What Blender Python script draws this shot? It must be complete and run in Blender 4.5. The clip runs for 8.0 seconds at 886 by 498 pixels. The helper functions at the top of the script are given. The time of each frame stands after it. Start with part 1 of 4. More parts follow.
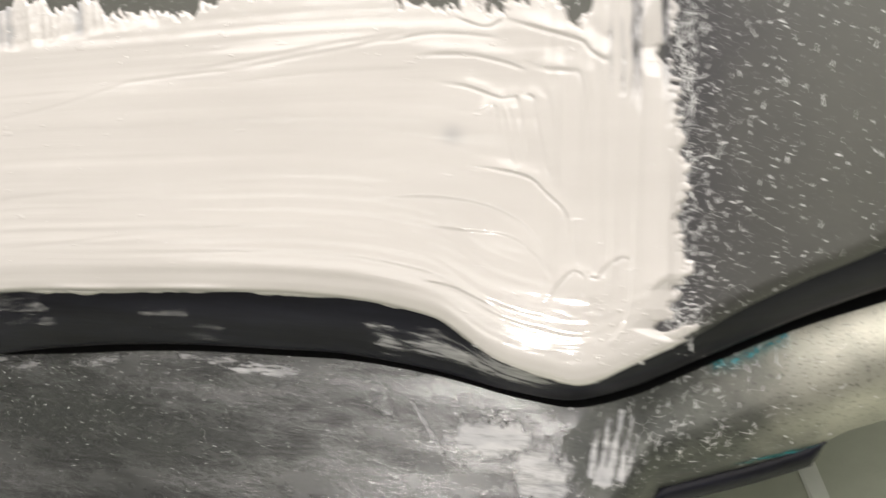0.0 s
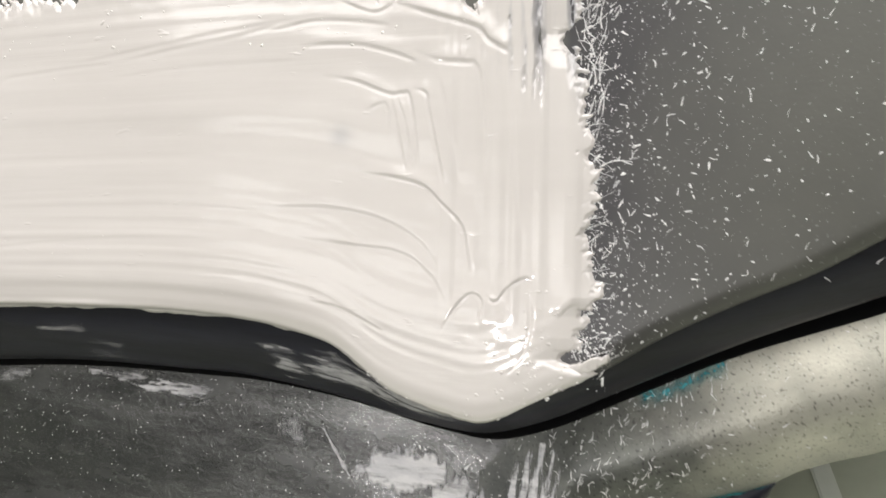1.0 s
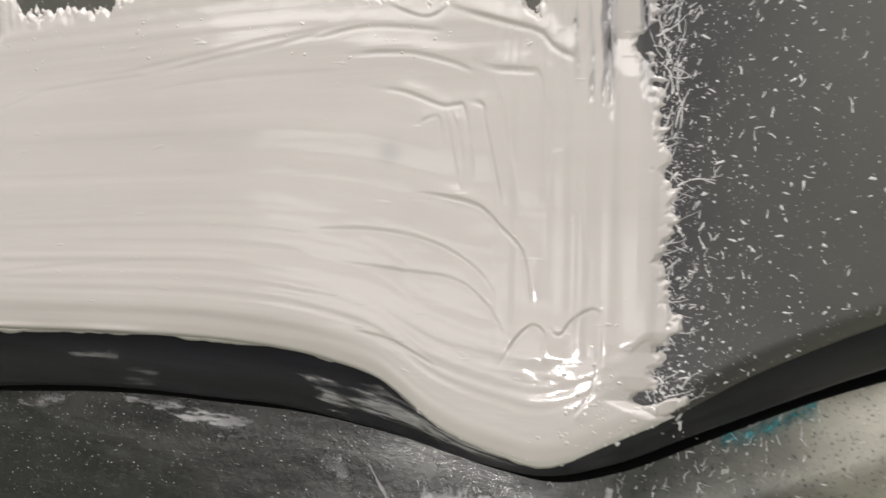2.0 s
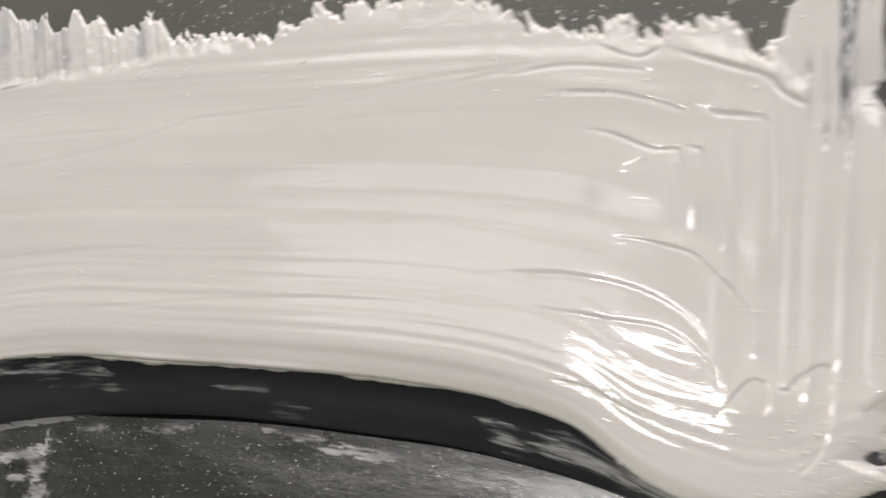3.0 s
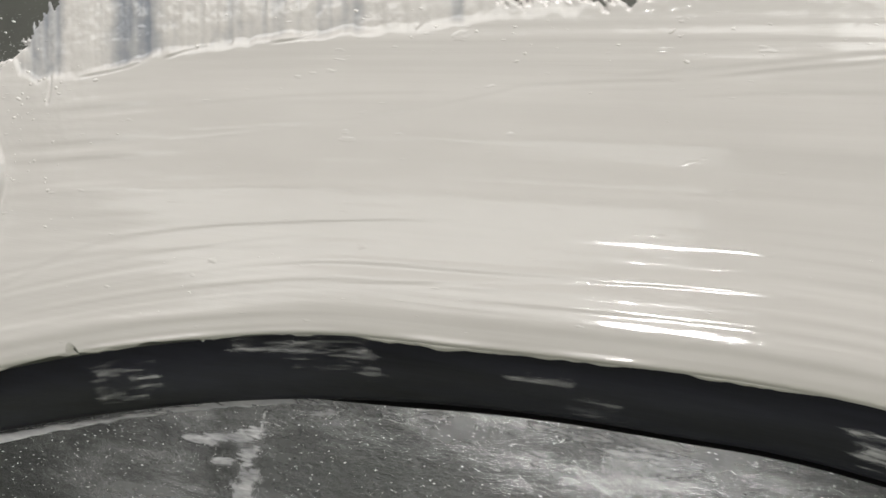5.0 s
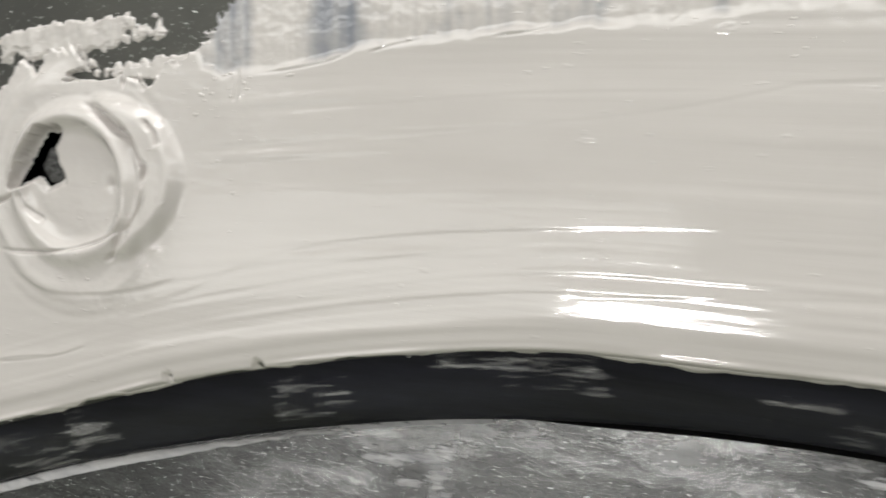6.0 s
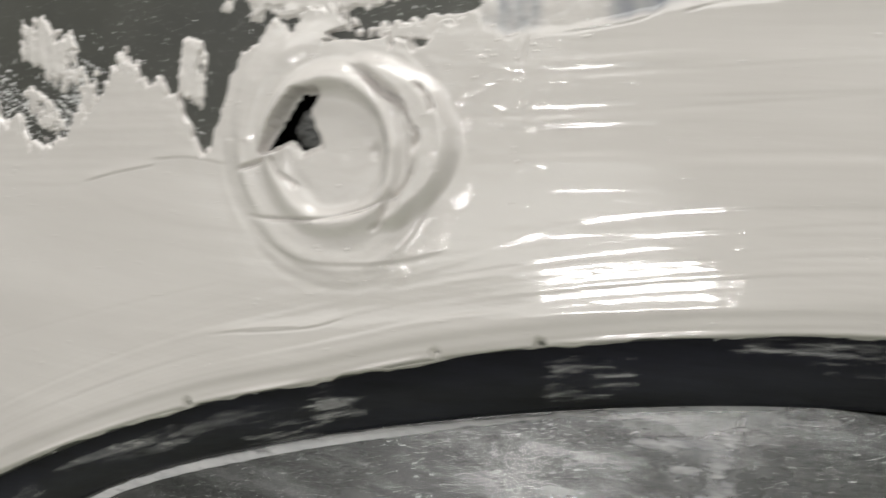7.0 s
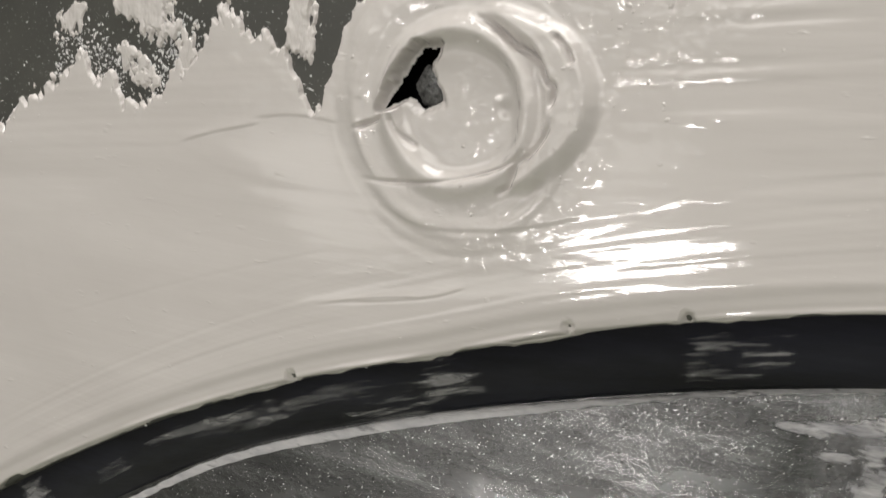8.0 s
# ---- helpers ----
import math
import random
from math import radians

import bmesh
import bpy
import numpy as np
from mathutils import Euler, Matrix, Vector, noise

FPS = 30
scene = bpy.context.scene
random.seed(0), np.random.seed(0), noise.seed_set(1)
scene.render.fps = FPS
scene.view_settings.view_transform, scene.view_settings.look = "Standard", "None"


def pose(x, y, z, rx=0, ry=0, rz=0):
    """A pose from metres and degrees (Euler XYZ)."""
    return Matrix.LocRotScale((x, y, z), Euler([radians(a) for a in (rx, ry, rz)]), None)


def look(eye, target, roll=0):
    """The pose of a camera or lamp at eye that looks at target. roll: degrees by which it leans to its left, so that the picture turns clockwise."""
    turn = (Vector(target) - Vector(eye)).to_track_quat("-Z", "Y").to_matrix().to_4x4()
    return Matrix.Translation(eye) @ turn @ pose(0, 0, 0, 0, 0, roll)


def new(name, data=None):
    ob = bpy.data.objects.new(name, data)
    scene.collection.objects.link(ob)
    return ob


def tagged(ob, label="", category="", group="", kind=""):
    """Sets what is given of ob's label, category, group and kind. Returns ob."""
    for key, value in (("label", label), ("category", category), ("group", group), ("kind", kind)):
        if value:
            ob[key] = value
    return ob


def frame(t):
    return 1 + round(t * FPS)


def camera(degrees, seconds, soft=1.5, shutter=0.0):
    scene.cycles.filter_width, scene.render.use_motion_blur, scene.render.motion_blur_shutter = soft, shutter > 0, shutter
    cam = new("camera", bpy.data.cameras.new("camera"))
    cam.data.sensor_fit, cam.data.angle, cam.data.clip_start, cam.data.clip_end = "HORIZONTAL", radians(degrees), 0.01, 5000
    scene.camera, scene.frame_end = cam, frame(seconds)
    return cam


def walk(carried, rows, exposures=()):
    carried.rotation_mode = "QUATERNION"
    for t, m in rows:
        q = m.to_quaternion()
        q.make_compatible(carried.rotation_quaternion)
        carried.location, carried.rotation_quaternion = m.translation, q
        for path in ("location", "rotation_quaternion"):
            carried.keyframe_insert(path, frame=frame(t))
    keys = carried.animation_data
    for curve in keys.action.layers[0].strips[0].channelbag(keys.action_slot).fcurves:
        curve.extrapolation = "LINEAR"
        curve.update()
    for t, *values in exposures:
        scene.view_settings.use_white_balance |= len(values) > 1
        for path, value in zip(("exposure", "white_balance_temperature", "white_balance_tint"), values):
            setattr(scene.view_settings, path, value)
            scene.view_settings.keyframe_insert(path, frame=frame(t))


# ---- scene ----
# ---------------------------------------------------------------- camera and walk
cam = camera(49.4, 8.0, soft=1.5, shutter=0.6)
BASE = pose(0, 0, 0.44, -45, 0, 0)  # the leaning body panel's own plane: x along it, y into it, z up it
PATH = [
    (0, (0.0093, -0.3053, 0.0233), (-0.3318, 0.6347, 0.0160), 1.12),
    (0.5, (0.0515, -0.2725, 0.0196), (-0.3445, 0.6457, 0.0163), 1.01),
    (1, (0.0413, -0.2523, 0.0372), (-0.3522, 0.6662, -0.0020), 0.74),
    (1.2, (0.0366, -0.2489, 0.0384), (-0.3508, 0.6722, 0.0008), 0.56),
    (2.3, (0.0249, -0.2287, 0.0405), (-0.4340, 0.6595, 0.0175), 0.84),
    (2.5, (0.0189, -0.2418, 0.0398), (-0.4463, 0.6432, 0.0195), 0.88),
    (3, (-0.0235, -0.2470, 0.0541), (-0.4558, 0.6538, 0.0130), 1.14),
    (3.5, (-0.0721, -0.2595, 0.0502), (-0.4739, 0.6546, -0.0047), 2.56),
    (4, (-0.0959, -0.2762, 0.0454), (-0.5089, 0.6335, 0.0015), 3.54),
    (4.2, (-0.1045, -0.2805, 0.0406), (-0.5126, 0.6318, 0.0048), 3.71),
    (5.5, (-0.1631, -0.2676, 0.0486), (-0.5652, 0.6463, -0.0060), 5.07),
    (6, (-0.2065, -0.2770, 0.0423), (-0.6187, 0.6327, -0.0085), 5.03),
    (6.5, (-0.2414, -0.2757, 0.0401), (-0.6687, 0.6256, -0.0303), 5.19),
    (7, (-0.2873, -0.2947, 0.0365), (-0.7371, 0.5937, -0.0552), 5.84),
    (7.5, (-0.3182, -0.3004, 0.0341), (-0.7791, 0.5806, -0.0731), 6.16),
    (8, (-0.3269, -0.2897, 0.0269), (-0.7993, 0.5838, -0.0909), 6.34),
]
walk(cam, [(t, BASE @ look(eye, target, roll)) for t, eye, target, roll in PATH],
     exposures=[(0.0, 0.0, 6750, 11), (0.5, -0.28, 6600, 9), (1.0, -0.08, 6540, 11), (1.2, -0.23, 6600, 12), (2.5, -0.48, 6620, 12), (3.0, -0.40, 6620, 13), (3.5, -0.54, 6500, 10), (4.0, -0.63, 6500, 8), (5.5, -0.45, 6500, 8), (6.5, -0.56, 6500, 8),
                (7.0, -0.57, 6500, 8), (7.5, -0.88, 6650, 10), (8.0, -0.74, 6700, 10)])

# ---------------------------------------------------------------- world and lamps
world = bpy.data.worlds.new("world")
scene.world = world
world.use_nodes = True
world.node_tree.nodes["Background"].inputs["Color"].default_value = (0.75, 0.8, 0.9, 1)
world.node_tree.nodes["Background"].inputs["Strength"].default_value = 0.02


def area_lamp(name, m, sx, sy, watts, colour):
    data = bpy.data.lights.new(name, "AREA")
    data.shape, data.size, data.size_y, data.energy, data.color = "RECTANGLE", sx, sy, watts, colour
    ob = new(name, data)
    ob.matrix_world = m
    return ob


# the key lamp hangs behind and above the camera, the others light the room from the ceiling
KEY_AT = BASE @ Vector((-0.25 - 0.22 * 3.0, -0.97 * 3.0, 0.02 - 0.150 * 3.0))
KEY_M = look(KEY_AT, BASE @ Vector((-0.25, 0, 0.02)))
LAMPS = [(KEY_M, 0.42, 0.12, 15.5)]
# the 95 W one is added, unseen, to brighten the floor behind the panel
for lx, ly, watts in ((-1.5, -0.6, 24.0), (0.55, -0.75, 36.0), (-0.2, 1.5, 95.0), (-1.95, -2.72, 14.0)):
    LAMPS.append((pose(lx, ly, 2.72), 2.0, 1.1, watts))
for m, sx, sy, watts in LAMPS:
    area_lamp("lamp_light", m, sx, sy, watts, (0.985, 0.966, 0.952))


# ---------------------------------------------------------------- materials
def material(name, base, rough, metal=0.0, spec=0.5, coat=0.0):
    m = bpy.data.materials.new(name)
    m.use_nodes = True
    b = m.node_tree.nodes["Principled BSDF"]
    b.inputs["Base Color"].default_value = (*base, 1)
    b.inputs["Roughness"].default_value = rough
    b.inputs["Metallic"].default_value = metal
    b.inputs["Specular IOR Level"].default_value = spec
    b.inputs["Coat Weight"].default_value = coat
    b.inputs["Coat Roughness"].default_value = 0.08
    return m


def mapped(m, sx, sy, sz):
    nt = m.node_tree
    co, mp = nt.nodes.new("ShaderNodeTexCoord"), nt.nodes.new("ShaderNodeMapping")
    mp.inputs["Scale"].default_value = (sx, sy, sz)
    nt.links.new(co.outputs["Object"], mp.inputs["Vector"])
    return mp.outputs["Vector"]


def noise_of(m, scale, detail=4.0, rough=0.6, stretch=(1, 1, 1)):
    n = m.node_tree.nodes.new("ShaderNodeTexNoise")
    n.inputs["Scale"].default_value, n.inputs["Detail"].default_value, n.inputs["Roughness"].default_value = scale, detail, rough
    m.node_tree.links.new(mapped(m, *stretch), n.inputs["Vector"])
    return n.outputs["Fac"]


def ramp(m, fac, *stops):
    r = m.node_tree.nodes.new("ShaderNodeValToRGB")
    while len(r.color_ramp.elements) < len(stops):
        r.color_ramp.elements.new(0.5)
    for e, (at, col) in zip(r.color_ramp.elements, stops):
        e.position, e.color = at, ((*col, 1) if len(col) == 3 else col)
    m.node_tree.links.new(fac, r.inputs["Fac"])
    return r.outputs["Color"]


def mix(m, fac, a, b, how="MIX"):
    n = m.node_tree.nodes.new("ShaderNodeMix")
    n.data_type, n.blend_type = "RGBA", how
    for sock, v in ((n.inputs[0], fac), (n.inputs[6], a), (n.inputs[7], b)):
        if isinstance(v, bpy.types.NodeSocket):
            m.node_tree.links.new(v, sock)
        else:
            sock.default_value = v if isinstance(v, float) else (*v, 1)
    return n.outputs[2]


def to(m, socket, name):
    m.node_tree.links.new(socket, m.node_tree.nodes["Principled BSDF"].inputs[name])


def bump(m, height, strength, distance, after=None):
    b = m.node_tree.nodes.new("ShaderNodeBump")
    b.inputs["Strength"].default_value, b.inputs["Distance"].default_value = strength, distance
    m.node_tree.links.new(height, b.inputs["Height"])
    if after is not None:
        m.node_tree.links.new(after, b.inputs["Normal"])
    to(m, b.outputs["Normal"], "Normal")
    return b.outputs["Normal"]


# spread paste: cream, glossy while wet, fine drag marks; lumpier where it was swirled or torn
FILLER = material("filler_paste", (0.66, 0.63, 0.60), 0.1)
tone = ramp(FILLER, noise_of(FILLER, 14, 5, 0.6, (0.5, 1, 2.2)), (0.3, (0.63, 0.595, 0.568)), (0.7, (0.695, 0.66, 0.633)))
thin = FILLER.node_tree.nodes.new("ShaderNodeAttribute")
thin.attribute_name = "thinness"
to(FILLER, mix(FILLER, thin.outputs["Fac"], tone, (0.22, 0.24, 0.28)), "Base Color")
lumpy = FILLER.node_tree.nodes.new("ShaderNodeAttribute")
lumpy.attribute_name = "lumps"
n = bump(FILLER, noise_of(FILLER, 260, 4, 0.6, (0.03, 1, 1)), 0.16, 0.0004)
n = bump(FILLER, noise_of(FILLER, 60, 2, 0.5, (0.08, 1, 1)), 0.10, 0.0008, n)
n = bump(FILLER, ramp(FILLER, noise_of(FILLER, 330, 2, 0.5, (0.32, 1, 1)), (0.69, (0, 0, 0)), (0.79, (1, 1, 1))), 0.22, 0.0004, n)
wetness = noise_of(FILLER, 210, 2, 0.4, (0.7, 1, 1))
wetness = ramp(FILLER, wetness, (0.35, (0, 0, 0)), (0.75, (1, 1, 1)))
film_bump = FILLER.node_tree.nodes.new("ShaderNodeBump")
film_bump.inputs["Strength"].default_value, film_bump.inputs["Distance"].default_value = 1.0, 0.0008
FILLER.node_tree.links.new(mix(FILLER, 1.0, wetness, lumpy.outputs["Color"], "MULTIPLY"), film_bump.inputs["Height"])
FILLER.node_tree.links.new(n, film_bump.inputs["Normal"])
to(FILLER, film_bump.outputs["Normal"], "Coat Normal")
film_of = FILLER.node_tree.nodes["Principled BSDF"].inputs
film_of["Coat Weight"].default_value, film_of["Coat Roughness"].default_value, film_of["Coat IOR"].default_value = 1.0, 0.06, 1.5
film_of["Specular IOR Level"].default_value = 0.25
to(FILLER, ramp(FILLER, noise_of(FILLER, 60, 3, 0.6, (0.4, 1, 1.5)), (0.3, (0.05, 0.05, 0.05)), (0.75, (0.13, 0.13, 0.13))), "Roughness")

SMEAR = material("dried_smear", (0.55, 0.55, 0.56), 0.4)
to(SMEAR, ramp(SMEAR, noise_of(SMEAR, 160, 5, 0.7, (0.3, 1, 1)), (0.3, (0.42, 0.42, 0.44)), (0.62, (0.66, 0.65, 0.65))), "Base Color")
bump(SMEAR, noise_of(SMEAR, 500, 3, 0.6), 0.2, 0.0003)
cover = SMEAR.node_tree.nodes.new("ShaderNodeAttribute")
cover.attribute_name = "cover"
wear = ramp(SMEAR, noise_of(SMEAR, 300, 6, 0.75, (0.16, 1, 1)), (0.30, (0.25, 0.25, 0.25)), (0.62, (1, 1, 1)))
to(SMEAR, mix(SMEAR, 1.0, cover.outputs["Fac"], wear, "MULTIPLY"), "Alpha")

SMEAR_SOLID = material("smeared_bolt_steel", (0.22, 0.22, 0.22), 0.12)
to(SMEAR_SOLID, ramp(SMEAR_SOLID, noise_of(SMEAR_SOLID, 500, 4, 0.7), (0.35, (0.03, 0.03, 0.03)), (0.7, (0.16, 0.16, 0.155))), "Base Color")

bump(SMEAR_SOLID, noise_of(SMEAR_SOLID, 420, 3, 0.6), 0.7, 0.0008)

SKIN = material("dark_panel_paint", (0.05, 0.05, 0.047), 0.3)
dust = ramp(SKIN, noise_of(SKIN, 900, 2, 0.5), (0.66, (0, 0, 0)), (0.72, (1, 1, 1)))
base = ramp(SKIN, noise_of(SKIN, 9, 5, 0.65), (0.3, (0.064, 0.065, 0.057)), (0.7, (0.108, 0.107, 0.090)))
edge_dark = SKIN.node_tree.nodes.new("ShaderNodeAttribute")
edge_dark.attribute_name = "edge_dark"
base = mix(SKIN, edge_dark.outputs["Fac"], base, (0.026, 0.024, 0.028))
to(SKIN, mix(SKIN, dust, base, (0.19, 0.19, 0.185)), "Base Color")
to(SKIN, ramp(SKIN, noise_of(SKIN, 40, 5, 0.7), (0.3, (0.3, 0.3, 0.3)), (0.75, (0.5, 0.5, 0.5))), "Roughness")
bump(SKIN, noise_of(SKIN, 700, 3, 0.6), 0.12, 0.0004)

LIP = material("black_lip_plastic", (0.012, 0.012, 0.014), 0.42, spec=0.27)
to(LIP, ramp(LIP, noise_of(LIP, 55, 6, 0.7, (0.12, 1, 1)), (0.35, (0.004, 0.004, 0.0075)), (0.8, (0.021, 0.0215, 0.035))), "Base Color")
bump(LIP, noise_of(LIP, 420, 3, 0.6, (0.1, 1, 1)), 0.2, 0.0004)

# near-black for the shade under the lip; the bolt's cup has it too
GAP_BLACK = material("matt_black_gap", (0.003, 0.003, 0.0035), 0.9, spec=0.1)
bump(GAP_BLACK, noise_of(GAP_BLACK, 600, 3, 0.6), 0.2, 0.0003)

INNER = material("wet_dark_inner_panel", (0.03, 0.032, 0.03), 0.28, spec=1.0)
wipe = ramp(INNER, noise_of(INNER, 22, 7, 0.72, (0.35, 1, 1.3)), (0.38, (0.007, 0.008, 0.007)), (0.58, (0.015, 0.017, 0.014)), (0.8, (0.042, 0.046, 0.038)))
grit = ramp(INNER, noise_of(INNER, 1500, 2, 0.6, (0.45, 1, 1)), (0.64, (0, 0, 0)), (0.70, (1, 1, 1)))
blotch = ramp(INNER, noise_of(INNER, 35, 4, 0.6), (0.42, (0.05, 0.05, 0.05)), (0.68, (1, 1, 1)))
grit = mix(INNER, 1.0, grit, blotch, "MULTIPLY")
to(INNER, mix(INNER, grit, wipe, (0.17, 0.18, 0.16)), "Base Color")
to(INNER, ramp(INNER, noise_of(INNER, 70, 5, 0.7, (0.4, 1, 1)), (0.3, (0.10, 0.10, 0.10)), (0.7, (0.38, 0.38, 0.38))), "Roughness")
n2 = bump(INNER, noise_of(INNER, 620, 4, 0.7, (0.6, 1, 1)), 0.5, 0.0005)
n2 = bump(INNER, noise_of(INNER, 45, 4, 0.6, (0.4, 1, 1)), 0.16, 0.004, n2)
to(INNER, n2, "Coat Normal")
wet = INNER.node_tree.nodes["Principled BSDF"].inputs
wet["Coat Roughness"].default_value, wet["Coat IOR"].default_value = 0.10, 2.25
to(INNER, ramp(INNER, noise_of(INNER, 30, 6, 0.7, (0.3, 1, 1.4)), (0.44, (0.04, 0.04, 0.04)), (0.60, (0.85, 0.85, 0.85))), "Coat Weight")

FLANGE = material("satin_grey_flange", (0.16, 0.155, 0.14), 0.36, metal=0.4)
# the broad reflection at the right end is painted as a brighter tone
painted_sheen = FLANGE.node_tree.nodes.new("ShaderNodeAttribute")
painted_sheen.attribute_name = "painted_sheen"
sheen_tone = ramp(FLANGE, noise_of(FLANGE, 30, 5, 0.65), (0.3, (0.34, 0.335, 0.285)), (0.7, (0.62, 0.60, 0.51)))
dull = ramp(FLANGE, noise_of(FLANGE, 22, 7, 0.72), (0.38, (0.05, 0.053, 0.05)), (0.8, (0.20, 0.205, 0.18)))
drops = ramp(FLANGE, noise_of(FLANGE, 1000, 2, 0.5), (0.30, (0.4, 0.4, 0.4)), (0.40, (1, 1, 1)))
to(FLANGE, mix(FLANGE, 1.0, mix(FLANGE, painted_sheen.outputs["Fac"], dull, sheen_tone), drops, "MULTIPLY"), "Base Color")
bump(FLANGE, noise_of(FLANGE, 900, 2, 0.5), 0.25, 0.0004)

FLECK = material("paste_fleck", (0.66, 0.65, 0.64), 0.14)
to(FLECK, ramp(FLECK, noise_of(FLECK, 160, 3, 0.6), (0.3, (0.50, 0.50, 0.50)), (0.6, (0.80, 0.79, 0.78))), "Base Color")
FLOOR = material("pale_green_floor", (0.3, 0.33, 0.25), 0.45)
to(FLOOR, ramp(FLOOR, noise_of(FLOOR, 5, 7, 0.7), (0.3, (0.46, 0.49, 0.385)), (0.7, (0.62, 0.65, 0.53))), "Base Color")
bump(FLOOR, noise_of(FLOOR, 60, 4, 0.6), 0.1, 0.002)
STRIP = material("pale_strip_paint", (0.62, 0.66, 0.55), 0.4)
to(STRIP, ramp(STRIP, noise_of(STRIP, 30, 5, 0.6), (0.3, (0.80, 0.83, 0.74)), (0.7, (0.88, 0.90, 0.83))), "Base Color")
PLASTER = material("wall_plaster", (0.6, 0.6, 0.57), 0.8)
to(PLASTER, ramp(PLASTER, noise_of(PLASTER, 3, 6, 0.6), (0.3, (0.27, 0.27, 0.265)), (0.7, (0.37, 0.37, 0.36))), "Base Color")
bump(PLASTER, noise_of(PLASTER, 90, 4, 0.6), 0.1, 0.003)
STEEL = material("lamp_housing_enamel", (0.7, 0.7, 0.7), 0.4)
# a fixed turquoise painted for the flange's iridescent sheen
TURQ = material("turquoise_sheen_film", (0.05, 0.42, 0.47), 0.2)
to(TURQ, ramp(TURQ, noise_of(TURQ, 300, 4, 0.7), (0.35, (0.03, 0.16, 0.18)), (0.65, (0.12, 0.55, 0.60))), "Base Color")
film = TURQ.node_tree.nodes.new("ShaderNodeAttribute")
film.attribute_name = "cover"
to(TURQ, mix(TURQ, 1.0, film.outputs["Fac"], ramp(TURQ, noise_of(TURQ, 900, 3, 0.7), (0.30, (0.3, 0.3, 0.3)), (0.55, (1, 1, 1))), "MULTIPLY"), "Alpha")


# ---------------------------------------------------------------- helpers of this place
def smooth(ob):
    ob.data.polygons.foreach_set("use_smooth", [True] * len(ob.data.polygons))
    return ob


def link(name, me, mat, parent=None, label=""):
    me.materials.append(mat)
    ob = new(name, me)
    if parent is not None:
        ob.parent = parent
    return tagged(ob, label)


def part(name, bm, mat, parent=None, label=""):
    me = bpy.data.meshes.new(name)
    bm.to_mesh(me)
    bm.free()
    return link(name, me, mat, parent, label)


def box(bm, x0, x1, y0, y1, z0, z1, bevel=0.0):
    made = bmesh.ops.create_cube(bm, size=1.0, matrix=Matrix.LocRotScale(((x0 + x1) / 2, (y0 + y1) / 2, (z0 + z1) / 2), None, (x1 - x0, y1 - y0, z1 - z0)))
    if bevel:
        edges = {e for v in made["verts"] for e in v.link_edges}
        bmesh.ops.bevel(bm, geom=list(edges), offset=bevel, segments=2, affect="EDGES")
    return bm


def sheet_mesh(name, xs, ys, zs, keep=None):
    """A mesh over a grid of places, without the cells that keep leaves out."""
    rows, cols = xs.shape
    co = np.stack([xs, ys, zs], -1).reshape(-1, 3)
    i = np.arange(rows * cols).reshape(rows, cols)
    quads = np.stack([i[:-1, :-1], i[:-1, 1:], i[1:, 1:], i[1:, :-1]], -1).reshape(-1, 4)
    if keep is not None:
        quads = quads[keep.reshape(-1)]
    used = np.unique(quads)
    back = np.zeros(rows * cols, int)
    back[used] = np.arange(len(used))
    me = bpy.data.meshes.new(name)
    me.from_pydata(co[used].tolist(), [], back[quads].tolist())
    me.update()
    return me, used


def value_noise(x, y, seed):
    """Smooth noise from -1 to 1 over arrays."""
    grid = np.random.RandomState(seed).rand(256, 256) * 2 - 1
    xi, yi = np.floor(x).astype(int), np.floor(y).astype(int)
    u, v = x - xi, y - yi
    u, v = u * u * u * (u * (u * 6 - 15) + 10), v * v * v * (v * (v * 6 - 15) + 10)
    a, b = grid[xi % 256, yi % 256], grid[(xi + 1) % 256, yi % 256]
    c, d = grid[xi % 256, (yi + 1) % 256], grid[(xi + 1) % 256, (yi + 1) % 256]
    return (a * (1 - u) + b * u) * (1 - v) + (c * (1 - u) + d * u) * v


def fractal(x, y, seed, octaves=4):
    return sum(value_noise(x * 2**k, y * 2**k, seed + k) * 0.55**k for k in range(octaves))


def step(lo, hi, x):
    f = np.clip((x - lo) / (hi - lo), 0, 1)
    return f * f * (3 - 2 * f)


def curve_through(px, pz):
    """A smooth curve z(x) through a few knots."""
    px, pz = np.array(px, float), np.array(pz, float)
    slope = np.gradient(pz, px)

    def at(x):
        x = np.asarray(x, float)
        k = np.clip(np.searchsorted(px, x) - 1, 0, len(px) - 2)
        w = px[k + 1] - px[k]
        f = (np.clip(x, px[0], px[-1]) - px[k]) / w
        h = (2 * f**3 - 3 * f**2 + 1) * pz[k] + (f**3 - 2 * f**2 + f) * w * slope[k]
        h = h + (3 * f**2 - 2 * f**3) * pz[k + 1] + (f**3 - f**2) * w * slope[k + 1]
        return h + np.where(x < px[0], (x - px[0]) * slope[0], 0) + np.where(x > px[-1], (x - px[-1]) * slope[-1], 0)

    return at


